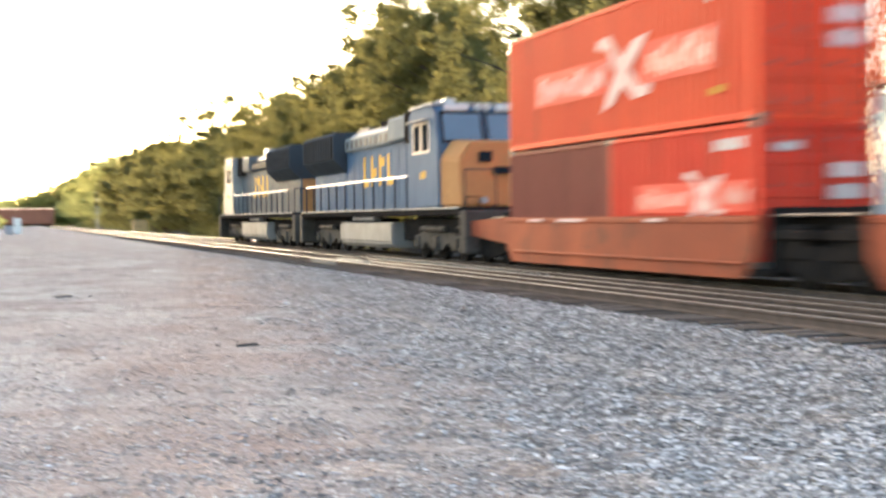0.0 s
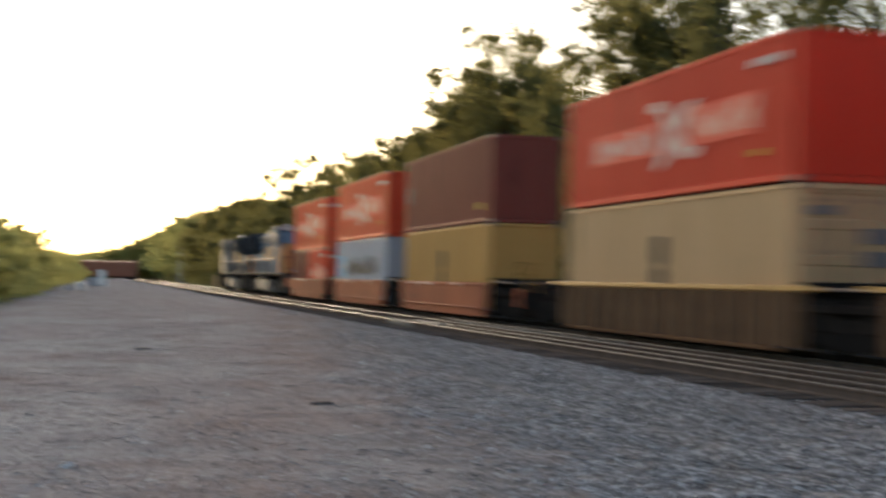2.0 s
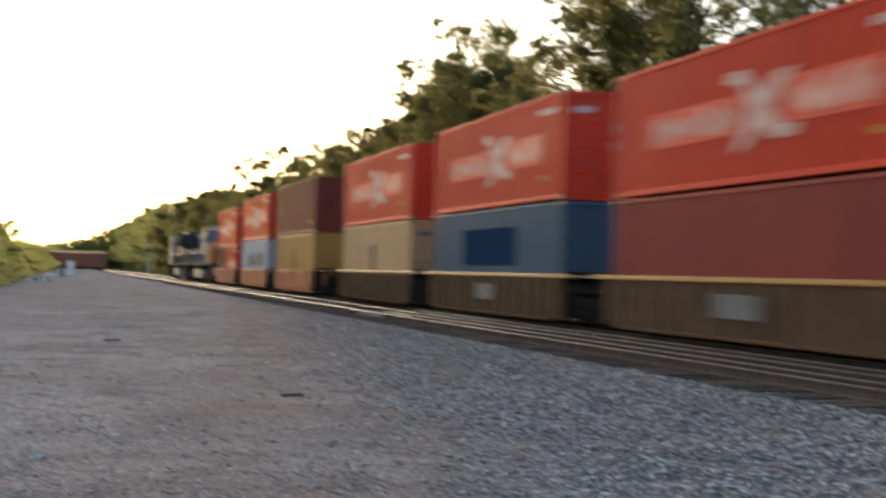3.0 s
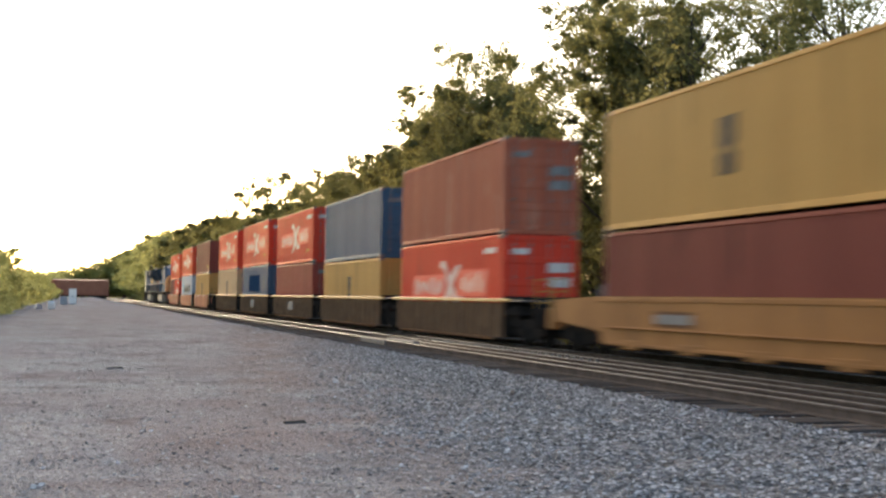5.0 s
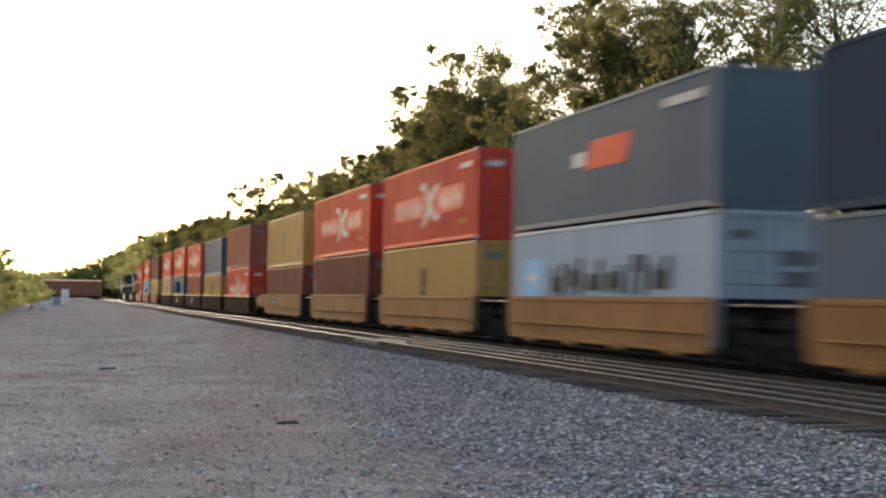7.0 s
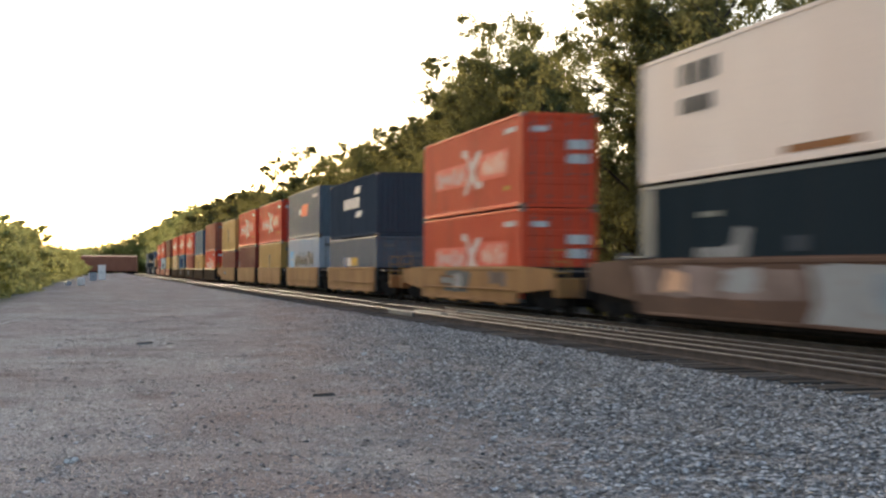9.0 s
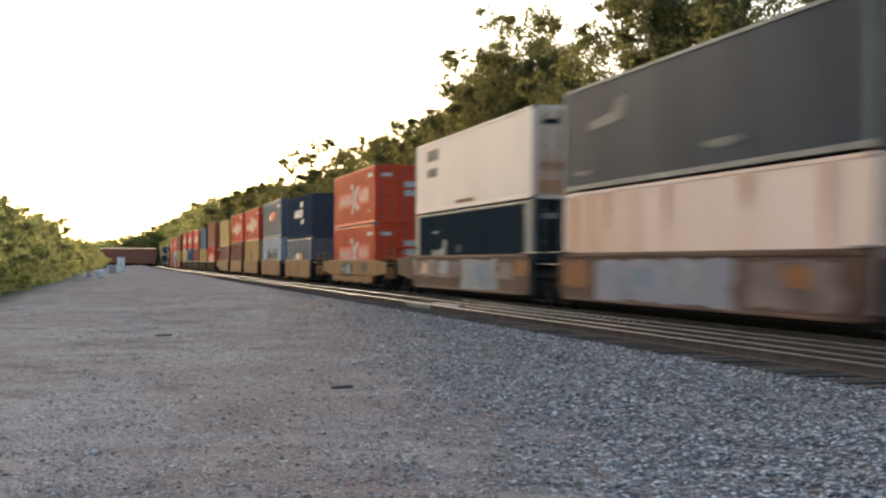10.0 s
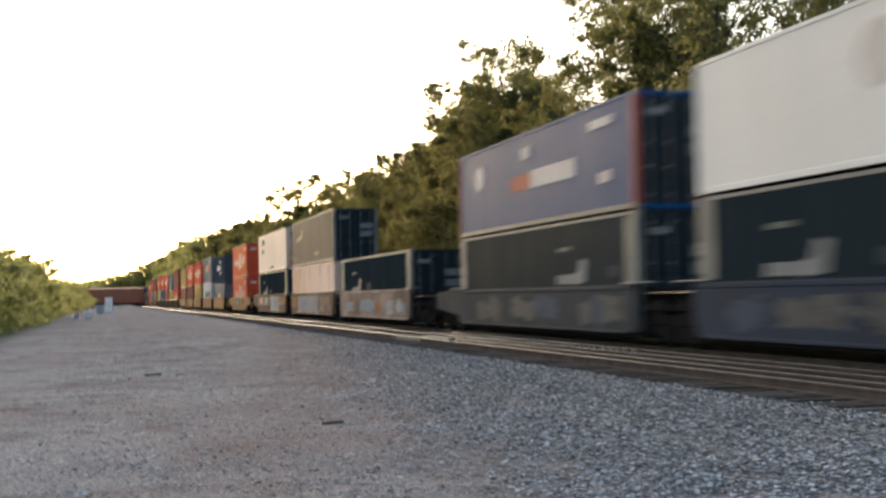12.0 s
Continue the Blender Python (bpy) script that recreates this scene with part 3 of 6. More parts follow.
near_track = build_track("near_track", "empty track with rusty rails on dark timber ties", [(9.80, -60, 9.80, 420), (11.20, -60, 11.20, 420)], (230, 6), 10.3)
far_track = build_track("train_track", "track under the train with dark timber ties", [(MID - 0.7175, -60, MID - 0.7175, 420), (MID + 0.7175, -60, MID + 0.7175, 420)], (160, 10), MID)
turnout = build_track("turnout", "second pair of rails of a turnout between the tracks", [(10.36, -20, 10.50, 39.5), (11.62, -20, 12.1, 46)], (0, 0), 0)
part("frog", boxes((9.72, 41, -0.165, 9.95, 44.5, 0.004), (10.3, 39.7, -0.165, 10.62, 43.2, 0.006), bevel=0.02), M["frog"], turnout, "worn cast frog at the crossing of the rails")
for i in range(30):
    part("rail_brace", cached("rail_brace", lambda: boxes((11.86, -0.05, -0.165, 12.0, 0.05, -0.02), bevel=0.015)), M["frog"], turnout, at=pose(0, 29 + i * 0.5, 0))


# ---- the train ----
MOVING = []            # (thing, distance along the train, height of its base)


def corrugated(length, height, pitch, depth, side):
    """One long side of a container, folded into trapezoid corrugations."""
    bm = bmesh.new()
    n = int((length - 0.3) / pitch)
    ys = [0.15]
    offs = [0.0]
    step = (length - 0.3) / n
    for i in range(n):
        y = 0.15 + i * step
        for f, o in ((0.28, 0), (0.42, depth), (0.80, depth), (0.94, 0)):
            ys.append(y + f * step)
            offs.append(o)
    ys.append(length - 0.15)
    offs.append(0.0)
    for s in (-1, 1):
        if s != side:
            continue
        lo = [bm.verts.new((s * (1.205 - o), y, 0.14)) for y, o in zip(ys, offs)]
        hi = [bm.verts.new((s * (1.205 - o), y, height - 0.09)) for y, o in zip(ys, offs)]
        for i in range(len(ys) - 1):
            bm.faces.new((lo[i], lo[i + 1], hi[i + 1], hi[i]))
    return bm


def end_wall(height, ribs):
    """An end panel folded into upright or level ribs, as one sheet."""
    bm = bmesh.new()
    lo, hi = (0.14, height - 0.09) if ribs == "across" else (-1.12, 1.12)
    n = 8 if ribs == "across" else 9
    step = (hi - lo) / n
    line = [(lo, 0.06)]
    for i in range(n):
        line += [(lo + (i + f) * step, y) for f, y in ((0.2, 0.06), (0.32, 0.02), (0.72, 0.02), (0.84, 0.06))]
    line.append((hi, 0.06))
    rows = []
    for u, y in line:
        if ribs == "across":
            rows.append((bm.verts.new((-1.12, y, u)), bm.verts.new((1.12, y, u))))
        else:
            rows.append((bm.verts.new((u, y, 0.14)), bm.verts.new((u, y, height - 0.09))))
    for a, b in zip(rows, rows[1:]):
        bm.faces.new((a[0], b[0], b[1], a[1]))
    return bm


def door_leaf(height):
    """A door leaf pressed into four shallow level panels, as one sheet with returned edges."""
    bm = bmesh.new()
    lo, hi = 0.14, height - 0.09
    step = (hi - lo) / 4
    line = [(0.075, lo), (0.03, lo)]
    for i in range(4):
        line += [(y, lo + (i + f) * step) for f, y in ((0.12, 0.03), (0.16, 0.052), (0.84, 0.052), (0.88, 0.03))]
    line += [(0.03, hi), (0.075, hi)]
    rows = [(bm.verts.new((0.015, y, z)), bm.verts.new((1.05, y, z))) for y, z in line]
    for a, b in zip(rows, rows[1:]):
        bm.faces.new((a[0], a[1], b[1], b[0]))
    return bm


def glyph(bm, pts, x):
    """A flat plate of a sign's shape on the near long side, 4 mm thick; pts in (y, z)."""
    prism(bm, pts, "x", x, x + 0.002)


def container(length, height, colour, marks, end, o, z, name="shipping_container", label="", group="containers"):
    """An intermodal box: folded side walls, rails, posts, castings, doors with lock rods, marks. Origin at the base of its rear end."""
    key = f"{length}_{height}"
    c = thing(name, label, "container", group)
    pitch = 0.28 if length < 14 else 0.42
    m = M[colour]
    depth = 0.034 if length < 14 else 0.008
    part("side_wall", cached("walln" + key, lambda: corrugated(length, height, pitch, depth, -1)), m, c)
    part("side_wall", cached("wallf" + key, lambda: corrugated(length, height, pitch, depth, 1)), m, c)
    part("roof", cached("roof" + key, lambda: boxes((-1.16, 0.08, height - 0.035, 1.16, length - 0.08, height - 0.012))), m, c)
    part("floor", cached("floor" + key, lambda: boxes((-1.15, 0.13, 0.06, 1.15, length - 0.11, 0.15))), M["iron"], c)
    part("front_wall", cached("front" + key, lambda: boxes((-1.06, length - 0.1, 0.12, 1.06, length - 0.05, height - 0.08))), m, c)
    rail_m = M["alu"] if length > 14 and colour in ("dark", "slate", "silver") else m
    part("top_rail", cached("trl" + key, lambda: boxes((-1.22, 0.1, height - 0.10, -1.15, length - 0.1, height - 0.01), bevel=0.01)), rail_m, c)
    part("top_rail", cached("trr" + key, lambda: boxes((1.15, 0.1, height - 0.10, 1.22, length - 0.1, height - 0.01), bevel=0.01)), rail_m, c)
    part("bottom_rail", cached("brl" + key, lambda: boxes((-1.218, 0.1, 0.04, -1.15, length - 0.1, 0.17), bevel=0.01)), M["alu"] if colour in ("royal", "silver") else m, c)
    part("bottom_rail", cached("brr" + key, lambda: boxes((1.15, 0.1, 0.04, 1.218, length - 0.1, 0.17), bevel=0.01)), m, c)
    if length > 14 and colour in ("dark", "slate"):
        for sx in (-1.216, 1.206):
            for y in (0.162, length - 0.69):
                part("end_panel", cached("endp" + key, lambda: boxes((0, 0, 0.175, 0.01, 0.52, height - 0.105))), M["alu"], c, "bare aluminium end panel", at=pose(sx, y, 0))
    for sx in (-1.22, 1.07):
        for y in (0.0, length - 0.16):
            pm = M["alu"] if length > 14 and colour in ("dark", "slate", "navy", "silver") else M["maroon"] if colour == "royal" else m
            part("corner_post", cached("post" + key, lambda: boxes((0, 0, 0.11, 0.15, 0.16, height - 0.11), bevel=0.012)), pm, c, at=pose(sx, y, 0))
    for sx in (-1.22, 1.045):
        for y in (-0.004, length - 0.174):
            for zz in (0, height - 0.118):
                part("corner_casting", cached("casting", lambda: boxes((0, 0, 0, 0.175, 0.178, 0.118), bevel=0.012)), M["casting"], c, at=pose(sx, y, zz))
    part("door_sill", cached("sill" + key, lambda: boxes((-1.04, 0.0, 0.0, 1.04, 0.12, 0.13), bevel=0.01)), m, c)
    part("door_header", cached("header" + key, lambda: boxes((-1.04, 0.0, height - 0.11, 1.04, 0.12, height), bevel=0.01)), m, c)
    if end == "doors":
        for s in (-1, 1):
            leaf = part("door", cached("leaf" + key, lambda: door_leaf(height)), M["dark"] if colour in ("silver", "royal") else M["stain_warm"] if colour in ("white", "pink") else m, c, at=pose(0, 0, 0) if s > 0 else Matrix.Diagonal((-1, 1, 1, 1)))
            for xr in (0.3, 0.82):
                part("lock_rod", cached("rod" + key, lambda: rod_bm(height)), M["casting"], leaf, at=pose(xr, 0.0, 0))
    else:
        part("end_wall", cached("wall" + end + key, lambda: end_wall(height, end)), m, c)
    x = -1.212
    for bits, mat_name, nm in logo(marks, length, height):
        groups = [bits] if nm == "lettering" else [[b] for b in bits]
        x -= 0.0035
        for g in groups:
            bm = bmesh.new()
            for k, b in enumerate(g):
                glyph(bm, b, x - 0.001 * (k % 2))
            part(nm, bm, M[mat_name], c)
    if end == "doors":
        for x0, z0, x1, z1 in ((0.25, 0.62, 1.0, 0.72), (0.25, 0.47, 1.0, 0.57), (-0.9, 0.80, -0.35, 0.86)):
            part("data_plate", boxes((x0, 0.012, height * z0, x1, 0.026, height * z1)), M["mark_dark"] if colour == "white" else M["mark"] if colour in ("red", "orange", "pink") else M["plate_dull"], c)
        if colour in ("white", "pink"):
            for x0, z0, x1, z1 in ((-1.0, 0.06, -0.06, 0.20), (-0.98, 0.30, -0.1, 0.40), (0.08, 0.05, 0.98, 0.24), (0.1, 0.34, 0.96, 0.42)):
                part("rust_streak", boxes((x0, 0.010, height * z0, x1, 0.024, height * z1)), M["rust_bleed"], c)
    MOVING.append((c, o, z))
    return c


def rod_bm(height):
    bm = bmesh.new()
    tube(bm, (0, 0.0, 0.1), (0, 0.0, height - 0.08), 0.018, n=6)
    box(bm, -0.05, -0.02, 1.0, 0.16, 0.0, 1.04)
    for zz in (0.3, height * 0.55, height - 0.35):
        box(bm, -0.045, -0.015, zz, 0.045, 0.03, zz + 0.07)
    return bm


def quad(y0, z0, y1, z1, lean=0.0):
    return ((y0, z0), (y1, z0), (y1 + lean, z1), (y0 + lean, z1))


def letters(y0, y1, z0, z1, n, gap=0.22, lean=0.0):
    """A row of plain upright bars in place of lettering."""
    w = (y1 - y0) / n
    return [quad(y0 + i * w, z0, y0 + (i + 1 - gap) * w, z1, lean) for i in range(n)]


def strokes(y0, y1, z0, z1, n, seed, thick=0.05):
    """Loose slanted bars of uneven height, standing for lettering that cannot be read."""
    rnd = random.Random(seed)
    w = (y1 - y0) / n
    out = []
    for k in range(n):
        y, zt, zb = y0 + k * w, z1 - rnd.uniform(0, 0.35) * (z1 - z0), z0 + rnd.uniform(0, 0.2) * (z1 - z0)
        out.append(quad(y + 0.06 * w, zb, y + 0.30 * w, zt, -0.1))
        zm = (zb + zt) / 2 + rnd.uniform(-0.5, 0.5) * (zt - zb) * 0.6
        out.append(quad(y + 0.32 * w, zm - thick * 0.6, y + 0.62 * w, zm + thick * 0.6, 0.0))
        out.append(quad(y + 0.64 * w, zb, y + 0.82 * w, zb + rnd.uniform(0.45, 0.9) * (zt - zb), -0.08))
    return out


def logo(kind, L, h):
    """Shapes of the marks on the near side: (pieces, material, part name). y runs from the rear end forward, so the front is on the left."""
    if kind == "figure":      # a white leaping cross between two rows of bars
        zc, y = h * 0.50, L * 0.44
        fig = [(y + a, zc + b) for a, b in ((1.35, 0.60), (1.20, 0.80), (0.70, 0.78), (0.14, 0.24), (-0.55, 0.60), (-1.15, 0.64), (-0.95, 0.44), (-0.28, -0.02), (-0.75, -0.40),
                                            (-1.30, -0.42), (-1.15, -0.62), (-0.55, -0.66), (0.02, -0.32), (0.55, -0.70), (1.05, -0.84), (0.80, -0.50), (0.36, -0.02), (0.72, 0.48))]
        return [([quad(y + 0.85, zc - 0.44, y + 5.1, zc + 0.34, -0.12)], "mark_band", "faded_band"), ([quad(y - 3.9, zc - 0.40, y - 0.75, zc + 0.46, -0.12)], "mark_band", "faded_band"),
                (strokes(y + 1.0, y + 4.9, zc - 0.36, zc + 0.30, 7, 3, 0.2), "mark_soft", "lettering"), (strokes(y - 3.7, y - 1.0, zc - 0.30, zc + 0.42, 5, 4, 0.2), "mark_faint", "lettering"),
                ([fig], "mark_soft", "emblem"), (letters(0.5, 1.7, h - 0.55, h - 0.38, 4), "mark", "lettering"),
                ([quad(1.2, h * 0.20, 1.6, h * 0.25)], "mark_gold", "caution_plate")]
    if kind == "square":      # a small dark square mark
        y, zc = L * 0.5, h * 0.52
        return [([[(y + a, zc + b) for a, b in ((-0.32, -0.62), (0.32, -0.62), (0.32, -0.20), (0.20, -0.20), (0.20, -0.05), (0.32, -0.05), (0.32, 0.55), (-0.32, 0.55), (-0.32, -0.05), (-0.20, -0.05), (-0.20, -0.20), (-0.32, -0.20))]], "mark_dark", "emblem")]
    if kind == "star":        # a light blue square and dark bars
        return [([quad(L - 2.4, h * 0.37, L - 0.9, h * 0.74)], "mark_blue", "emblem"), ([((L - 2.15, h * 0.56), (L - 1.75, h * 0.51), (L - 1.65, h * 0.40), (L - 1.55, h * 0.51), (L - 1.15, h * 0.56), (L - 1.55, h * 0.60), (L - 1.65, h * 0.71), (L - 1.75, h * 0.60))], "mark", "star"),
                (strokes(L - 10.2, L - 2.8, h * 0.38, h * 0.72, 6, 8, 0.34), "mark_dark", "lettering")]
    if kind == "block":       # a wide deep blue block
        return [([quad(3.6, h * 0.42, 8.8, h * 0.80)], "mark_deep", "emblem")]
    if kind == "flash":       # an orange slanted patch with white marks
        return [([quad(L * 0.36, h * 0.46, L * 0.56, h * 0.70, -0.35)], "mark_orange", "emblem"), ([quad(L * 0.56 + 0.1, h * 0.5, L * 0.56 + 0.8, h * 0.62)], "mark", "lettering"),
                (letters(0.6, 2.4, h - 0.6, h - 0.4, 5), "mark", "lettering")]
    if kind == "bars":        # white lettering over a white swoosh
        return [(letters(L * 0.34, L * 0.68, h * 0.50, h * 0.68, 6, 0.2, -0.12), "mark", "lettering"), ([quad(L * 0.3, h * 0.34, L * 0.42, h * 0.44, -0.4), quad(L * 0.34, h * 0.74, L * 0.44, h * 0.86, -0.4)], "mark", "emblem")]
    if kind == "patch":       # a row of coloured patches low on the side
        return [([quad(L * 0.60, h * 0.44, L * 0.68, h * 0.64)], "royal", "emblem"), (letters(L * 0.36, L * 0.58, h * 0.46, h * 0.62, 5, 0.1), "mark_gold", "lettering"), ([quad(L * 0.50, h * 0.46, L * 0.58, h * 0.62)], "mark", "plate")]
    if kind == "truck":       # dark lettering high at the front
        return [(letters(L - 3.9, L - 2.0, h * 0.72, h * 0.88, 3, 0.25), "mark_dark", "lettering"), (letters(L - 3.7, L - 2.1, h * 0.50, h * 0.62, 5, 0.25), "mark_dark", "lettering"),
                ([quad(L * 0.42, 0.22, L * 0.58, 0.36)], "spray_rust", "rust_streak")]
    if kind in ("hound", "hound_rear"):       # a faded block with a bar of lettering before it, towards the front or the rear end
        y, z = L - 4.4 if kind == "hound" else 4.4, h * 0.42
        return [(letters(y, y + 1.5, z - 0.02, z + 0.24, 4, 0.12, -0.06), "grey_mid", "lettering"),
                ([((y - 0.05, z - 0.06), (y - 0.80, z + 0.02), (y - 0.95, z + 0.58), (y - 0.50, z + 0.66), (y - 0.30, z + 0.30), (y - 0.02, z + 0.26))], "grey_mid", "emblem"),
                ([quad(y + 0.3, h * 0.72, y + 1.3, h * 0.76)], "grey_scuff", "lettering"), ([quad(y - 3.2, h * 0.46, y - 2.6, h * 0.56)], "silver", "plate")]
    if kind == "banner":      # red and white bar, white spots
        return [([quad(L * 0.50, h * 0.40, L * 0.62, h * 0.56)], "maroon", "lettering"), (letters(L * 0.26, L * 0.50, h * 0.40, h * 0.58, 5, 0.06), "mark", "lettering"),
                ([tuple((L * 0.84 + 0.55 * math.cos(a * math.tau / 12), h * 0.66 + 0.42 * math.sin(a * math.tau / 12)) for a in range(12))], "mark", "emblem"),
                ([quad(L * 0.50, h * 0.72, L * 0.55, h * 0.84), quad(1.4, h * 0.78, 3.0, h * 0.86), quad(1.6, h * 0.28, 2.3, h * 0.38)], "mark", "plate")]
    if kind == "short":
        y, zc = 1.9, h * 0.50
        fig = [(y + a * 0.6, zc + b * 0.62) for a, b in ((1.35, 0.60), (1.20, 0.80), (0.70, 0.78), (0.14, 0.24), (-0.55, 0.60), (-1.15, 0.64), (-0.95, 0.44), (-0.28, -0.02), (-0.75, -0.40),
                                                         (-1.30, -0.42), (-0.55, -0.66), (0.02, -0.32), (0.55, -0.70), (1.05, -0.84), (0.80, -0.50), (0.36, -0.02), (0.72, 0.48))]
        return [([quad(0.35, zc - 0.30, 4.9, zc + 0.28, -0.1)], "mark_band", "faded_band"), (strokes(2.6, 4.8, zc - 0.24, zc + 0.22, 6, 5, 0.12), "mark_faint", "lettering"),
                (strokes(0.4, 1.3, zc - 0.22, zc + 0.24, 3, 6, 0.12), "mark_faint", "lettering"), ([fig], "mark_soft", "emblem"), (letters(0.5, 1.5, h * 0.82, h * 0.9, 4), "mark", "plate")]
    if kind == "tag":         # one small caution plate low at the rear
        return [([quad(1.0, h * 0.16, 1.5, h * 0.24)], "mark_gold", "caution_plate"), ([quad(L - 0.75, h * 0.4, L - 0.35, h * 0.62)], "plate_dull", "plate")]
    if kind == "rusty":       # rust bleeding from the top rail and the front post
        rnd = random.Random(12)
        out = []
        for y, w, d in ((L - 0.9, 0.5, 0.75), (L - 2.3, 0.35, 0.5), (L - 3.4, 0.7, 0.35), (L * 0.55, 0.3, 0.45), (L * 0.3, 0.5, 0.25), (1.6, 0.4, 0.6)):
            zt = h - 0.13
            out.append(([((y - w / 2, zt), (y + w / 2, zt), (y + w * 0.3, zt - d * h * 0.5), (y + w * 0.12, zt - d * h), (y - w * 0.1, zt - d * h * rnd.uniform(0.7, 0.95)), (y - w * 0.35, zt - d * h * 0.4))], "rust_bleed", "rust_streak"))
        out.append(([((L - 0.2, 0.2), (L * 0.66, 0.2), (L * 0.645, h * 0.4), (L * 0.66, h - 0.12), (L - 0.2, h - 0.12))], "stain_warm", "rust_wash"))
        return out[-1:] + out[:-1]
    if kind == "scuff":       # worn pale blotches
        return [([((L * 0.88, h * 0.56), (L * 0.79, h * 0.57), (L * 0.72, h * 0.60), (L * 0.71, h * 0.78), (L * 0.745, h * 0.80), (L * 0.77, h * 0.68), (L * 0.88, h * 0.63))], "grey_scuff", "scuff"),
                ([((L * 0.42, h * 0.20), (L * 0.36, h * 0.17), (L * 0.31, h * 0.21), (L * 0.33, h * 0.25), (L * 0.43, h * 0.24))], "grey_scuff", "scuff"),
                ([((L * 0.95, h * 0.16), (L * 0.88, h * 0.14), (L * 0.86, h * 0.18), (L * 0.94, h * 0.20))], "grey_scuff", "scuff")]
    if kind == "ghost":
        return [([tuple((L * 0.56 + 0.7 * math.cos(a * math.tau / 12), h * 0.66 + 0.6 * math.sin(a * math.tau / 12)) for a in range(12))], "grey_faint", "emblem")]
    return []


M["mark_band"] = surf("ghost_of_a_white_band", (0.80, 0.15, 0.10), (0.76, 0.115, 0.075), 0.9, 0.55, stretch=(1, 1, 0.4), spec=0.01)
M["mark_soft"] = surf("weathered_white_lettering", (0.74, 0.55, 0.49), (0.70, 0.42, 0.36), 1.2, 0.55, stretch=(1, 1, 0.4), spec=0.01)
M["spray_dim"] = surf("grimy_spray_paint", (0.13, 0.125, 0.12), (0.09, 0.088, 0.086), 1.1, 0.6, dirt=(0.06, 0.055, 0.05), dirt_at=0.52, spec=0.01)
M["spray_blue_dim"] = surf("grimy_blue_spray_paint", (0.07, 0.10, 0.15), (0.06, 0.075, 0.10), 1.1, 0.6, dirt=(0.06, 0.055, 0.05), dirt_at=0.52, spec=0.01)
M["rib"] = surf("worn_brown_rib_paint", (0.30, 0.19, 0.11), (0.21, 0.13, 0.08), 2, 0.7, dirt=(0.10, 0.065, 0.04), spec=0.0)
M["spray_blue"] = surf("dull_blue_spray_paint", (0.20, 0.25, 0.30), (0.27, 0.29, 0.31), 2.0, 0.65, dirt=(0.2, 0.12, 0.08), dirt_at=0.55, spec=0.01)
M["mark_faint"] = surf("faded_white_lettering", (0.74, 0.46, 0.40), (0.70, 0.34, 0.27), 0.9, 0.55, stretch=(1, 1, 0.4))
M["spray_lilac"] = surf("lilac_grey_spray_paint", (0.34, 0.32, 0.35), (0.24, 0.225, 0.25), 1.0, 0.65, dirt=(0.20, 0.13, 0.10), dirt_at=0.57, spec=0.01)
M["rust_bleed"] = surf("rust_bleed_on_white_paint", (0.62, 0.30, 0.16), (0.76, 0.46, 0.30), 1.6, 0.7, dirt=(0.42, 0.18, 0.08), dirt_at=0.58, stretch=(1, 1, 0.3), spec=0.01)
M["stain_warm"] = surf("warm_rust_wash_on_white_paint", (0.80, 0.50, 0.34), (0.86, 0.62, 0.46), 0.5, 0.6, dirt=(0.62, 0.30, 0.16), dirt_at=0.58, stretch=(1, 1, 0.25), spec=0.01)
M["grey_scuff"] = surf("scuffed_pale_aluminium", (0.19, 0.2, 0.18), (0.1, 0.105, 0.1), 1.4, 0.5, spec=0.01)
M["plate_dull"] = surf("dull_data_plate", (0.26, 0.25, 0.245), (0.16, 0.155, 0.15), 3, 0.6, spec=0.01)
M["grey_mid"] = surf("weathered_grey_lettering", (0.31, 0.30, 0.295), (0.22, 0.215, 0.21), 1.4, 0.55, spec=0.01)
M["grey_faint"] = surf("faded_grey_lettering", (0.46, 0.43, 0.42), (0.6, 0.54, 0.5), 0.9, 0.55)


def wheel_bm(r):
    bm = bmesh.new()
    tube(bm, (-0.055, 0, 0), (0.075, 0, 0), r, n=20)
    tube(bm, (0.075, 0, 0), (0.10, 0, 0), r + 0.03, n=20)
    tube(bm, (-0.10, 0, 0), (-0.055, 0, 0), 0.13, n=10)
    return bm


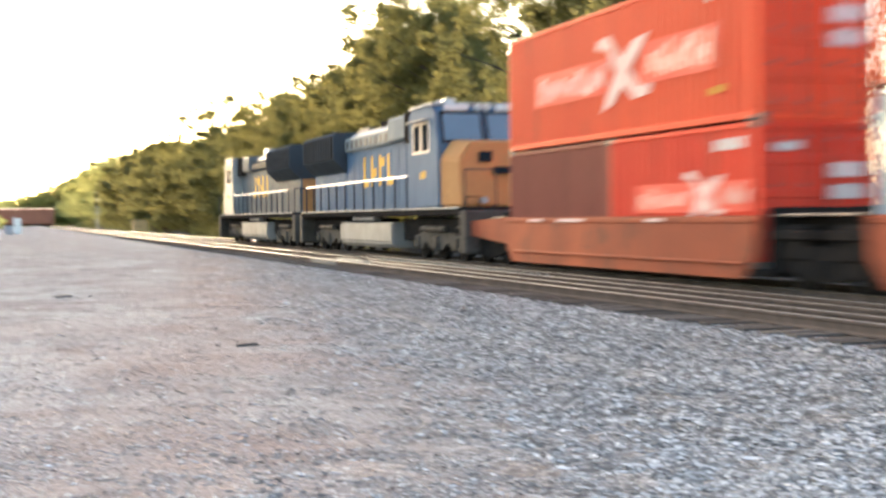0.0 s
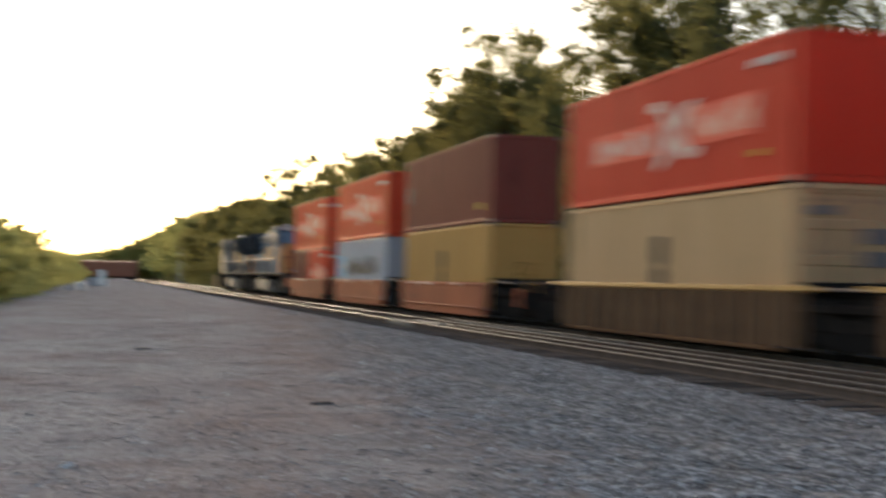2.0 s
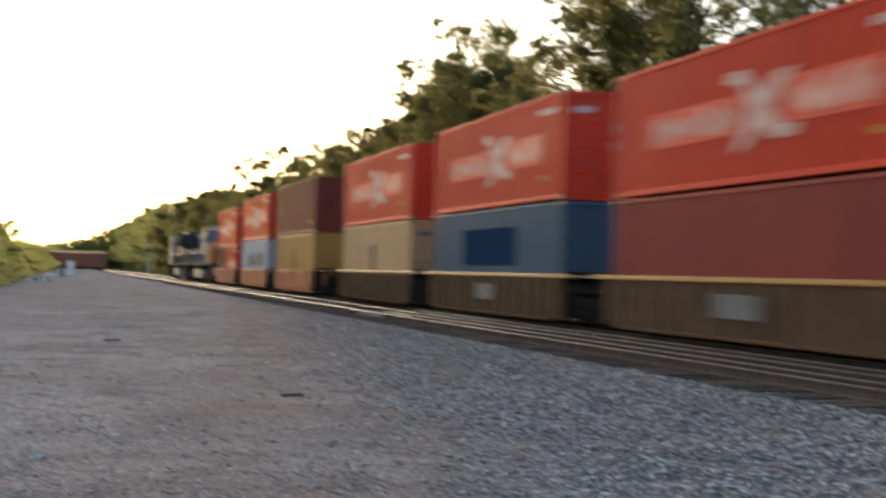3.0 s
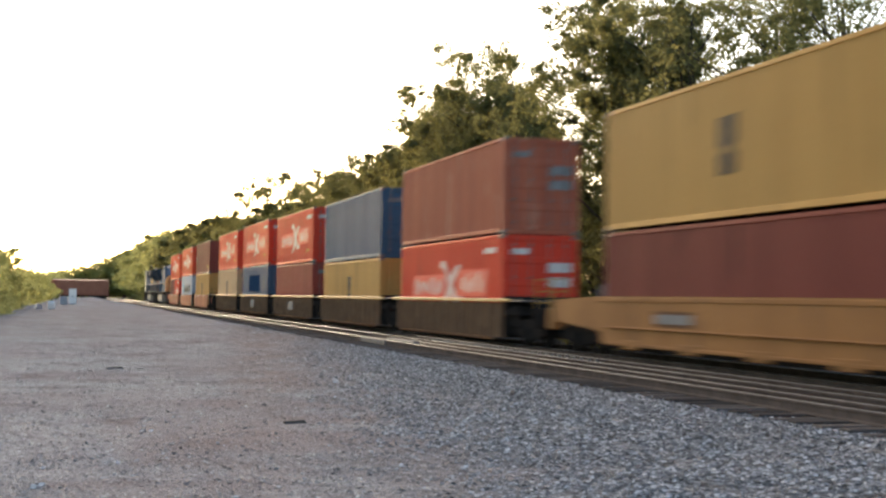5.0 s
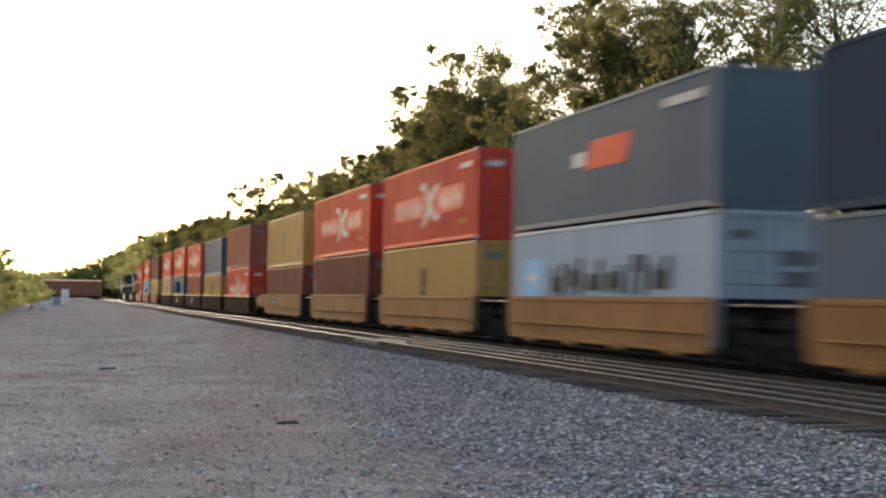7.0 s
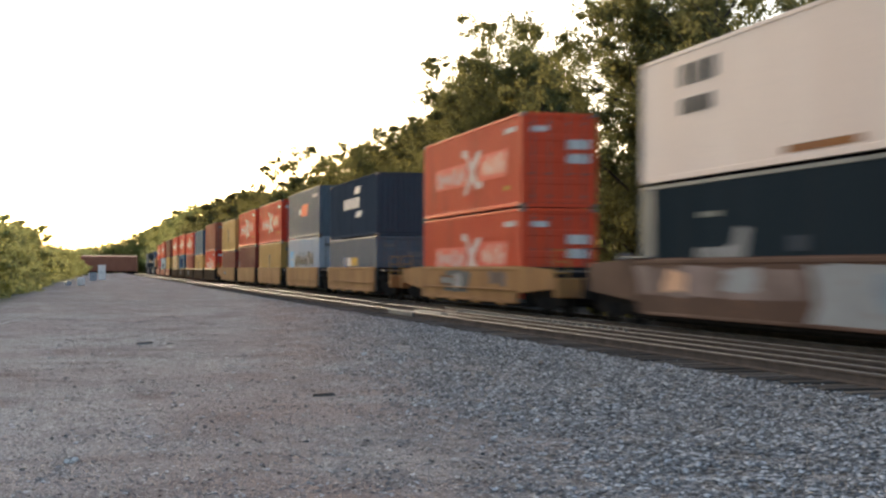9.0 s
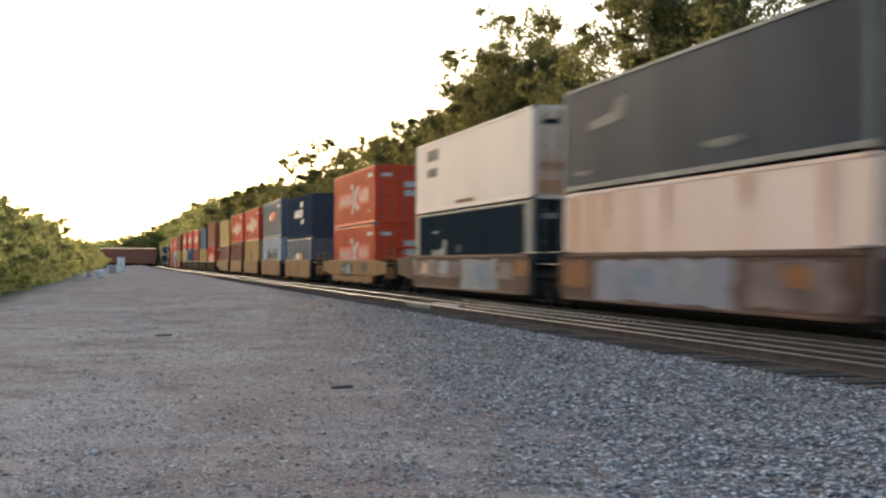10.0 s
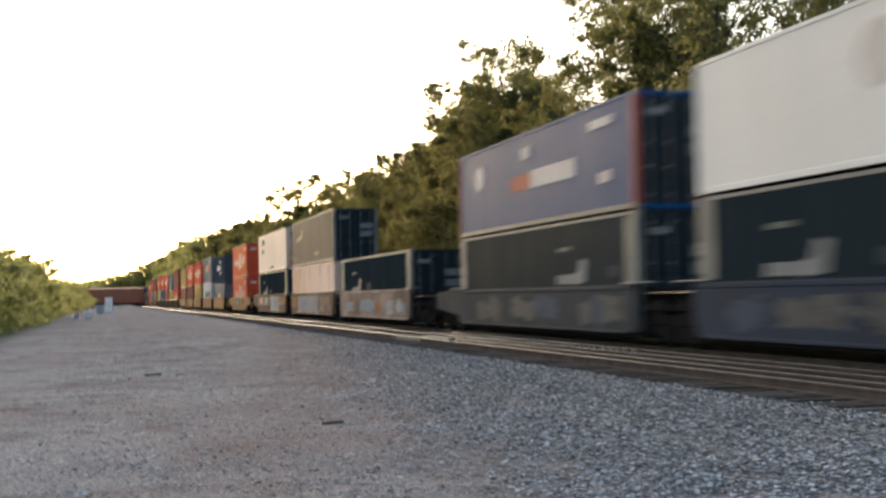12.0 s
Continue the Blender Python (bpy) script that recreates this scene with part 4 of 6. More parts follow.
def truck(parent, y, axles=(-0.89, 0.89), r=0.42, cast="iron"):
    """A bogie: side frames with springs, bolster, axles and wheels; a part of its car."""
    long = max(axles) + 0.35
    t = part("truck", boxes((-0.9, y - 0.22, 0.42, 0.9, y + 0.22, 0.72), bevel=0.03), M["iron"], parent, "grimy cast-iron truck")
    for s in (-1, 1):
        bm = bmesh.new()
        if len(axles) == 3:
            prism(bm, ((-long, 0.40), (-long, 0.72), (-1.3, 0.86), (1.3, 0.86), (long, 0.72), (long, 0.40), (1.5, 0.30), (1.2, 0.55), (0.5, 0.30), (-0.5, 0.30), (-1.2, 0.55), (-1.5, 0.30)), "x", s * 1.0 - 0.06, s * 1.0 + 0.08)
            for a in axles:
                box(bm, s * 1.09 - 0.05, a - 0.2, 0.36, s * 1.09 + 0.05, a + 0.2, 0.72, bevel=0.03)
            tube(bm, (s * 1.16, -1.2, 0.95), (s * 1.16, 1.2, 0.95), 0.09, n=8)
        else:
            prism(bm, ((-long, 0.36), (-long, 0.56), (-0.45, 0.76), (0.45, 0.76), (long, 0.56), (long, 0.36), (0.4, 0.18), (-0.4, 0.18)), "x", s * 1.0 - 0.06, s * 1.0 + 0.06)
        for k in range(4):
            tube(bm, (s * 1.07, -0.21 + k * 0.14, 0.24), (s * 1.07, -0.21 + k * 0.14, 0.52), 0.05, n=7)
        part("side_frame", bm, M[cast], t, at=pose(0, y, 0))
    for a in axles:
        ax = bmesh.new()
        tube(ax, (-0.95, 0, 0), (0.95, 0, 0), 0.08, n=8)
        part("axle", ax, M["iron"], t, at=pose(0, y + a, r))
        for s in (-1, 1):
            part("wheel", cached(f"wheel{r}", lambda: wheel_bm(r)), M["iron"], t, at=pose(s * 0.79, y + a, r) @ pose(0, 0, 0, 0, 0, 0 if s < 0 else 180))
    return t


# broad patches of old spray paint on the near side: from and to along the car, from and to in height, paint
SPRAYED = {
    -217.28: [(5.4, 8.6, 0.62, 1.34, "spray_dim"), (6.4, 7.4, 0.72, 1.22, "spray"), (1.2, 3.0, 0.9, 1.3, "sill_pale")],
    -242.66: [(8.4, 16.2, 0.80, 1.44, "sill_pale"), (3.6, 8.2, 0.42, 1.46, "spray"), (4.6, 6.0, 0.62, 1.30, "spray_blue"), (-0.1, 1.4, 0.98, 1.42, "spray_rust"), (1.7, 3.3, 0.84, 1.34, "sill_pale"),
              (10.2, 11.6, 0.96, 1.40, "spray"), (13.6, 14.6, 0.90, 1.36, "rust_bleed")],
    -261.87: [(13.8, 16.0, 0.72, 1.42, "spray_rust"), (5.2, 13.2, 0.42, 1.46, "spray_lilac"), (9.4, 11.0, 0.84, 1.30, "spray_blue"), (6.4, 8.0, 0.66, 1.34, "spray"), (1.0, 4.6, 0.50, 1.40, "sill_pale"),
              (2.2, 3.0, 0.9, 1.3, "spray_rust")]}


def blotch(y0, y1, z0, z1, rnd):
    """The ragged outline of a sprayed patch."""
    n, m = max(int((y1 - y0) / 0.45), 3), 3
    ring = [(y0 + (y1 - y0) * i / n, z0) for i in range(n)] + [(y1, z0 + (z1 - z0) * i / m) for i in range(m)]
    ring += [(y1 - (y1 - y0) * i / n, z1) for i in range(n)] + [(y0, z1 - (z1 - z0) * i / m) for i in range(m)]
    return [(y + rnd.uniform(-0.2, 0.2), z + rnd.uniform(-0.1, 0.02)) for y, z in ring]


def well_car(length, style, o, first=False, last=False, label=""):
    """One unit of a well car under a container of that length; origin at the container's rear end, on the rail tops."""
    c = thing("well_car", label, "freight car", "well cars")
    a, b = -0.35, length + 0.35
    both = first and last
    paint = {"red": "sill_red", "spine": "ribdark", "ochre": "ochre", "grey": "sill_grey", "pink": "sill_pink", "pale": "sill_pale", "blue": "sill_blue"}[style]
    top = {"red": 1.28, "spine": 1.38, "ochre": 1.44, "grey": 1.5, "pink": 1.60, "pale": 1.60, "blue": 1.5}[style]
    part("well_floor", boxes((-1.2, a, 0.2, 1.2, b, 0.33), bevel=0.02), M["iron"], c)
    for s in (-1, 1):
        bm = bmesh.new()
        low = 0.15
        x0, x1 = (s * 1.26, s * 1.31) if s > 0 else (s * 1.31, s * 1.26)
        if style == "spine":
            box(bm, min(s * 1.21, s * 1.25), a, 0.2, max(s * 1.21, s * 1.25), b, top - 0.16)
        else:
            low = 0.34 if style in ("grey", "pink", "pale", "blue") else 0.31 if style == "ochre" else 0.15
            prism(bm, ((a + (0.45 if low > 0.3 else 0.75), low), (a + 0.3, max(low, 0.6) + 0.02)) + (((a - 2.9, 0.8), (a - 2.9, top - 0.1)) if both else ()) + ((a + 0.25, top), (b - 0.2, top)) + (((b + 2.9, top - 0.1), (b + 2.9, 0.8)) if first else ()) + ((b - 0.25, max(low, 0.6)), (b - (0.4 if low > 0.3 else 0.7), low)), "x", x0, x1)
        sill = part("side_sill", bm, M[paint], c)
        if style in ("grey", "pink", "pale", "blue"):
            # black strip standing for the shadow below the sill
            lw = bmesh.new()
            prism(lw, ((s * 1.30, 0.335), (s * 1.24, 0.335), (s * 1.0, 0.14), (s * 1.06, 0.14)), "y", a + 0.6, b - 0.6)
            part("lower_sill", lw, M["iron"], sill)
        ext = 0.6 if style == "spine" else -0.25
        ch = M["chord"] if style == "spine" else M[paint]
        part("top_chord", boxes((min(s * 1.25, s * 1.33), a - ext, top - 0.13, max(s * 1.25, s * 1.33), b + ext, top - 0.03), bevel=0.012), ch, sill)
        part("bottom_chord", boxes((min(s * 1.26, s * 1.35), a + 0.75, 0.12 if style == "spine" else 0.40 if low < 0.3 else 0.30, max(s * 1.26, s * 1.35), b - 0.75, 0.20 if style == "spine" else 0.45 if low < 0.3 else 0.37), bevel=0.01), M[paint], sill)
        if style == "spine":
            for k in range(14):
                part("rib", cached("rib", lambda: boxes((-0.055, 0, 0.2, 0.055, 0.11, 1.22), bevel=0.012)), M["rib"], sill, at=pose(s * 1.29, a + 0.3 + k * (b - a - 0.7) / 13, 0))
            if o in (-66.57, -82.36):
                part("placard", boxes((min(s * 1.352, s * 1.358), length * 0.42, 0.55, max(s * 1.352, s * 1.358), length * 0.42 + 1.7, 1.02)), M["plate_dull"], sill, "scuffed pale placard")
        if style == "red":
            for yy, w in ((length * 0.80, 0.9), (length * 0.60, 1.5), (length * 0.28, 0.7)):
                part("placard", boxes((min(s * 1.334, s * 1.338), yy, top - 0.115, max(s * 1.334, s * 1.338), yy + w, top - 0.045)), M["mark_soft"], sill, "pale worn placard")
        if style == "ochre":
            for k in range(4):
                yy = a + 1.6 + k * (length - 2.2) / 3.4
                part("gusset", boxes((min(s * 1.31, s * 1.36), yy, 0.22, max(s * 1.31, s * 1.36), yy + 0.7, 0.44), bevel=0.015), M["ochre"], sill)
            part("ledge", boxes((min(s * 1.31, s * 1.375), a + 0.7, 0.70, max(s * 1.31, s * 1.375), b - 0.7, 0.735), bevel=0.008), M["ochre"], sill)
            if first:
                plate = part("stencil_plate", boxes((min(s * 1.312, s * 1.318), length * 0.60, 0.78, max(s * 1.312, s * 1.318), length * 0.60 + 1.9, 1.12)), M["ribdark"], sill)
                part("plate_face", boxes((min(s * 1.32, s * 1.324), length * 0.60 + 0.1, 0.85, max(s * 1.32, s * 1.324), length * 0.60 + 1.8, 1.05)), M["plate_dull"], plate)
        if (style in ("grey", "pink", "pale", "blue") or o in SPRAYED) and s < 0:
            rnd = random.Random(int(-o * 10))
            for q, (y0, y1, z0, z1, paint_) in enumerate(SPRAYED.get(o, ())):
                bm = bmesh.new()
                prism(bm, blotch(y0, y1, z0, z1, rnd), "x", -1.316 - 0.0025 * (q % 4), -1.312 - 0.0025 * (q % 4))
                part("graffiti", bm, M[paint_], sill, "faded sprayed patch of paint")
            if o in SPRAYED:
                continue
            k = 0
            yy = rnd.uniform(0.3, 1.2)
            while yy < length - 2.6:
                w, z0, z1 = rnd.uniform(1.1, 3.0), rnd.uniform(0.36, 0.52), rnd.uniform(1.15, top - 0.14)
                zc, hh = (z0 + z1) / 2, (z1 - z0) / 2
                n = rnd.randint(15, 21)
                ring = []
                for q in range(n):
                    ang = q * math.tau / n
                    rr = rnd.uniform(0.5, 1.0)
                    ring.append((yy + w / 2 + w / 2 * rr * math.copysign(abs(math.cos(ang)) ** 0.6, math.cos(ang)), zc + hh * rr * math.copysign(abs(math.sin(ang)) ** 0.6, math.sin(ang))))
                bm = bmesh.new()
                prism(bm, ring, "x", -1.316 - 0.0015 * (k % 3), -1.312 - 0.0015 * (k % 3))
                part("graffiti", bm, M[rnd.choice(("spray", "spray_rust", "spray_blue", "spray_blue", "spray", "sill_pink") if style in ("pink", "pale") else ("spray_dim", "spray_blue_dim", "spray_dim"))], sill, "faded sprayed letter shape")
                k += 1
                yy += w * rnd.uniform(0.5, 0.95) + (rnd.uniform(0.6, 2.0) if k % 3 == 0 else 0)
    if style in ("grey", "pink", "pale", "blue"):
        for y0, sgn in ((a, -1), (b, 1)):
            for x0 in (-1.36, 1.12):
                part("crossover_step", boxes((x0, min(y0 - sgn * 1.0, y0 + sgn * 0.75), top + 0.01, x0 + 0.24, max(y0 - sgn * 1.0, y0 + sgn * 0.75), top + 0.05), bevel=0.008), M["alu"], c, "pale steel step")
    for y0, sgn in ((a, -1), (b, 1)):
        e0, e1 = (y0 - 1.5, y0) if sgn < 0 else (y0, y0 + 1.5)
        end = part("end_platform", boxes((-1.2, e0 + (0.3 if sgn < 0 else 0), 0.86, 1.2, e1 - (0.3 if sgn > 0 else 0), 1.02), (-0.35, e0, 0.62, 0.35, e1, 0.95), bevel=0.02), M["iron"], c)
        part("bulkhead", boxes((-1.24, y0 - 0.06, 0.25, 1.24, y0 + 0.06, 1.42), bevel=0.02), M["iron"], end)
        part("draft_housing", boxes((-0.75, min(y0 + sgn * 0.07, y0 + sgn * 1.35), 0.40, 0.75, max(y0 + sgn * 0.07, y0 + sgn * 1.35), 1.24), (-1.12, min(y0 + sgn * 0.25, y0 + sgn * 0.95), 0.50, -0.76, max(y0 + sgn * 0.25, y0 + sgn * 0.95), 1.12), (0.76, min(y0 + sgn * 0.25, y0 + sgn * 0.95), 0.50, 1.12, max(y0 + sgn * 0.25, y0 + sgn * 0.95), 1.12), bevel=0.05), M["iron"], end)
        part("walkway_grating", boxes((-1.15, min(y0 + sgn * 0.1, y0 + sgn * 1.3), 1.26, 1.15, max(y0 + sgn * 0.1, y0 + sgn * 1.3), 1.31), bevel=0.01), M["casting"], end)
        if (sgn < 0 and last) or (sgn > 0 and first):
            far = y0 + sgn * 3.0
            part("draft_sill", boxes((-0.3, min(y0, far), 0.6, 0.3, max(y0, far), 0.95), (-1.35, min(far, far + sgn * 0.3), 0.55, 1.35, max(far, far + sgn * 0.3), 1.1), bevel=0.03), M[paint if style in ("red", "ochre") else "iron"], end)
            hr = bmesh.new()
            for xx in (-1.3, -0.9):
                tube(hr, (xx, far, 1.0), (xx, far, 1.9), 0.02, n=6)
            for zz in (1.25, 1.55, 1.88):
                tube(hr, (-1.3, far, zz), (-0.9, far, zz), 0.015, n=6)
            part("grab_ladder", hr, M["chord"] if style in ("spine", "ochre") else M["iron"], end)
            cp = bmesh.new()
            tube(cp, (0, far, 0.8), (0, far + sgn * 0.75, 0.8), 0.1, n=8)
            box(cp, -0.16, min(far + sgn * 0.6, far + sgn * 0.95), 0.66, 0.16, max(far + sgn * 0.6, far + sgn * 0.95), 0.94, bevel=0.03)
            part("coupler", cp, M["iron"], end)
            bw = bmesh.new()
            tube(bw, (0.8, far - sgn * 0.02, 1.55), (0.8, far + sgn * 0.04, 1.55), 0.28, n=14)
            part("brake_wheel", bw, M["casting"], end)
            truck(c, y0 + sgn * 1.75)
    if not last:
        truck(c, a - 1.45)
    MOVING.append((c, o, 0.0))
    return c


RED = "orange-red corrugated container with white emblem and lettering"
BOX = {
    "red": RED, "orange": RED, "brown": "dull brown corrugated steel container", "maroon": "maroon corrugated container with faded marks", "rustred": "rust-stained red-brown corrugated container",
    "yellow": "mustard yellow corrugated container with small dark emblem", "tan": "tan corrugated container with small dark emblem", "blue": "plain blue corrugated steel container",
    "pale": "pale blue-grey container with dark lettering", "grey": "grey corrugated steel container with marks", "navy": "dark navy container with white lettering", "dark": "near-black container with white emblem", "slate": "slate grey long container with white emblem",
    "white": "dirty white long container with dark lettering", "pink": "rust-stained white long container", "chalk": "chalky white long container with faint emblem", "silver": "dull grey-green long container with dark doors", "royal": "royal blue long container with red and white band"}
CAR = {"red": "faded orange-red well car", "spine": "dark ribbed well car with yellow top chord", "ochre": "ochre well car with solid side sills", "grey": "weathered grey well car with graffiti",
       "pink": "rusty brown well car with pale graffiti", "pale": "faded pinkish-white well car with rust stains", "blue": "dull blue-grey well car with sprayed dashes"}
# distance, length, lower height, lower (colour, marks, end), upper, car style, first unit, last unit
CARS = [
    (0.36, 12.19, 2.61, None, ("orange", "figure", "doors"), "red", True, False),
    (-15.32, 12.19, 2.86, ("pale", "star", "up"), ("orange", "figure", "up"), "red", False, False),
    (-31.20, 12.19, 2.90, ("yellow", "square", "up"), ("brown", "tag", "up"), "red", False, True),
    (-50.85, 12.19, 2.94, ("tan", "square", "doors"), ("red", "figure", "up"), "spine", True, False),
    (-66.57, 12.19, 2.95, ("blue", "block", "up"), ("red", "figure", "doors"), "spine", False, False),
    (-82.36, 12.19, 2.77, ("maroon", "none", "doors"), ("red", "figure", "doors"), "spine", False, False),
    (-97.89, 12.19, 2.62, ("yellow", "square", "up"), ("blue", "none", "doors"), "spine", False, False),
    (-113.77, 12.19, 2.94, ("red", "figure", "doors"), ("rustred", "none", "doors"), "spine", False, True),
    (-133.97, 12.19, 2.63, ("brown", "none", "doors"), ("yellow", "square", "up"), "ochre", True, False),
    (-149.39, 12.19, 2.86, ("brown", "tag", "doors"), ("red", "figure", "doors"), "ochre", False, False),
    (-164.30, 12.19, 2.85, ("yellow", "square", "doors"), ("red", "figure", "doors"), "ochre", False, False),
    (-180.10, 12.19, 2.88, ("pale", "star", "doors"), ("grey", "flash", "up"), "ochre", False, False),
    (-195.98, 12.19, 2.53, ("grey", "patch", "doors"), ("navy", "bars", "up"), "ochre", False, True),
    (-217.28, 12.19, 2.88, ("orange", "figure", "doors"), ("orange", "figure", "doors"), "ochre", True, True),
    (-242.66, 16.15, 2.95, ("dark", "hound", "doors"), ("white", "truck", "doors"), "pink", True, False),
    (-261.87, 16.15, 2.94, ("pink", "rusty", "doors"), ("silver", "scuff", "doors"), "pink", False, False),
    (-280.42, 16.15, 2.90, ("dark", "hound", "doors"), None, "pale", False, True),
    (-304.60, 16.15, 2.96, ("slate", "hound_rear", "doors"), ("royal", "banner", "doors"), "grey", True, False),
    (-324.25, 16.15, 2.98, ("dark", "hound", "doors"), ("chalk", "ghost", "doors"), "blue", False, True)]


def build_cars():
    for o, L, hl, low, up, style, first, last in CARS:
        well_car(L, style, o, first, last, CAR[style])
        if low is None:       # two short boxes end to end
            container(6.06, hl, "red", "short", "doors", o, 0.34, label="short orange-red corrugated container with white lettering")
            container(6.06, hl, "brown", "none", "up", o + 6.13, 0.34, label="short dull brown corrugated container")
        else:
            container(L, hl - 0.015, *low, o, 0.34, label=BOX[low[0]])
        if up:
            container(L, 2.88, *up, o, 0.35 + hl, label=BOX[up[0]])


build_cars()


# ---- locomotives ----
def locomotive(o, turned, lead):
    """A six-axle road diesel 22.4 m long; its nose at +y unless turned."""
    c = thing("locomotive", "blue diesel locomotive with dark radiator and lit headlight, at the head" if lead else "blue diesel locomotive with yellow nose, running backwards behind the first", "locomotive", "locomotives")
    turn = pose(0, 22.4, 0, 0, 0, 180) if turned else pose(0, 0, 0)
    # lead painted greyer and paler: haze and white light put into the colours
    body = M["loco_steel"] if lead else M["loco_blue"]
    nose_m = M["loco_pale"] if lead else M["loco_gold"]
    def add(name, bm, m, parent=None, label=""):
        return part(name, bm, m, parent or c, label, at=turn if parent is None else None)
    frame_ = add("frame", boxes((-1.5, 0.4, 1.36, 1.5, 22.0, 1.60), bevel=0.02), M["iron"])
    for s in (-1, 1):
        add("frame_stripe", boxes((s * 1.509 - 0.006, 0.5, 1.55, s * 1.509 + 0.006, 21.9, 1.595)), M["loco_pale"], frame_)
    bm = bmesh.new()
    prism(bm, ((-0.95, 1.6), (0.95, 1.6), (0.95, 4.30), (0.7, 4.58), (-0.7, 4.58), (-0.95, 4.30)), "y", 6.6, 17.0)
    hood = add("long_hood", bm, body)
    for i in range(11):
        for s in (-1, 1):
            part("hood_door", cached("hood_door", lambda: boxes((-0.01, 0, 1.75, 0.01, 0.78, 3.7), bevel=0.006)), body, hood, at=pose(s * 0.955, 6.9 + i * 0.9, 0))
    for k in range(4):
        for s in (-1, 1):
            add("lettering", boxes((s * 0.972 - 0.004, 9.2 + k * 1.1, 2.45, s * 0.972 + 0.004, 9.5 + k * 1.1, 3.55), (s * 0.972 - 0.004, 9.5 + k * 1.1, 2.45 + 0.35 * (k % 3), s * 0.972 + 0.004, 9.95 + k * 1.1, 2.75 + 0.35 * (k % 3)), bevel=0.0), M["mark_gold"], hood, "faded golden lettering bar")
    for s in (-1, 1):
        duct = add("upper_duct", boxes((s * 0.93 - 0.14, 6.7, 3.86, s * 0.93 + 0.14, 13.3, 4.40), bevel=0.06), M["loco_navy"] if lead else M["loco_dust_lit"], hood, "sooty dark duct along the top of the hood" if lead else "dusty pale duct along the top of the hood")
        for k in range(9):
            add("louvre", boxes((s * 1.075 - 0.008, 6.95 + k * 0.7, 3.98, s * 1.075 + 0.008, 7.35 + k * 0.7, 4.26)), M["loco_grey"], hood)
    bm = bmesh.new()
    prism(bm, ((-0.98, 3.1), (0.98, 3.1), (1.5, 3.6), (1.5, 4.55), (1.35, 4.68), (-1.35, 4.68), (-1.5, 4.55), (-1.5, 3.6)), "y", 0.9, 6.6)
    rad = add("radiator_section", bm, M["loco_navy"], None, "dark overhanging radiator wing")
    add("equipment_compartment", boxes((-0.97, 0.92, 1.6, 0.97, 6.59, 3.1), bevel=0.02), body, rad)
    for s in (-1, 1):
        for k in range(6):
            add("compartment_door", boxes((s * 0.977 - 0.008, 1.15 + k * 0.9, 1.75, s * 0.977 + 0.008, 1.93 + k * 0.9, 2.95), bevel=0.006), body, rad)
    for s in (-1, 1):
        g = add("radiator_grille", boxes((s * 1.503 - 0.008, 1.05, 3.64, s * 1.503 + 0.008, 6.4, 4.52)), M["iron"], rad)
        for i in range(12):
            part("slat", cached("slat", lambda: boxes((-0.02, 0, 3.66, 0.02, 0.14, 4.5))), M["loco_navy"], c, at=turn @ pose(s * 1.503, 1.1 + i * 0.44, 0))
    add("hood_end", boxes((-0.9, 0.84, 1.62, 0.9, 0.90, 3.1), bevel=0.01), M["loco_gold"], rad, "yellow rear panel of the hood")
    # its pale colour holds dust and the light on its top
    add("blower_housing", boxes((-1.2, 13.4, 3.9, 1.2, 15.5, 4.70), bevel=0.06), M["loco_dust_lit"] if not lead else body, hood, "pale blower housing, dust and its lit top put into the colour")
    # black box standing for the dark gap between hood and cab
    add("air_intake", boxes((-1.24, 15.55, 3.75, 1.24, 16.96, 4.74), bevel=0.03), M["iron"], hood)
    if lead:
        # pale box added in place of a sun glint on the hood
        add("silencer", boxes((-0.6, 11.3, 4.55, 0.6, 12.3, 5.02), bevel=0.12), M["rail_white"], hood, "pale rounded box standing for a sun glint on the hood")
    add("exhaust_stack", boxes((-0.35, 9.4, 4.5, 0.35, 11.0, 4.92), bevel=0.04), M["iron"], hood)
    add("roof_fan", boxes((-0.6, 7.0, 4.5, 0.6, 8.6, 4.74), bevel=0.05), M["loco_grey"], hood)
    # cab
    bm = bmesh.new()
    prism(bm, ((17.0, 1.6), (17.0, 4.55), (17.25, 4.68), (19.3, 4.72), (19.75, 4.5), (20.05, 3.55), (20.05, 1.6)), "x", -1.5, 1.5)
    bmesh.ops.bevel(bm, geom=bm.edges[:], offset=0.05, segments=2, affect="EDGES")
    cab = add("cab", bm, M["loco_pale"] if lead else body)
    for s in (-1, 1):
        x = s * 1.502
        win = add("side_window", boxes((x - 0.01, 17.55, 3.35, x + 0.01, 18.25, 4.15), (x - 0.01, 18.4, 3.35, x + 0.01, 19.1, 4.15), bevel=0.004), M["glass"], cab)
        add("window_frame", boxes((x - 0.02, 17.48, 3.28, x + 0.02, 19.17, 3.345), (x - 0.02, 17.48, 4.155, x + 0.02, 19.17, 4.22), (x - 0.02, 17.48, 3.345, x + 0.02, 17.545, 4.155), (x - 0.02, 18.26, 3.345, x + 0.02, 18.39, 4.155), (x - 0.02, 19.105, 3.345, x + 0.02, 19.17, 4.155)), M["rail_white"], win)
        add("sun_visor", boxes((min(x, x + s * 0.22), 17.45, 4.24, max(x, x + s * 0.22), 19.2, 4.28)), M["loco_pale"], cab)
        add("cab_emblem", boxes((x - 0.006, 18.2, 2.5, x + 0.006, 18.75, 2.72)), M["mark_gold"], cab)
    ws = bmesh.new()
    for x0, x1 in ((-1.3, -0.12), (0.12, 1.3)):
        v = [ws.verts.new(p) for p in ((x0, 20.062, 3.60), (x1, 20.062, 3.60), (x1, 19.80, 4.42), (x0, 19.80, 4.42))]
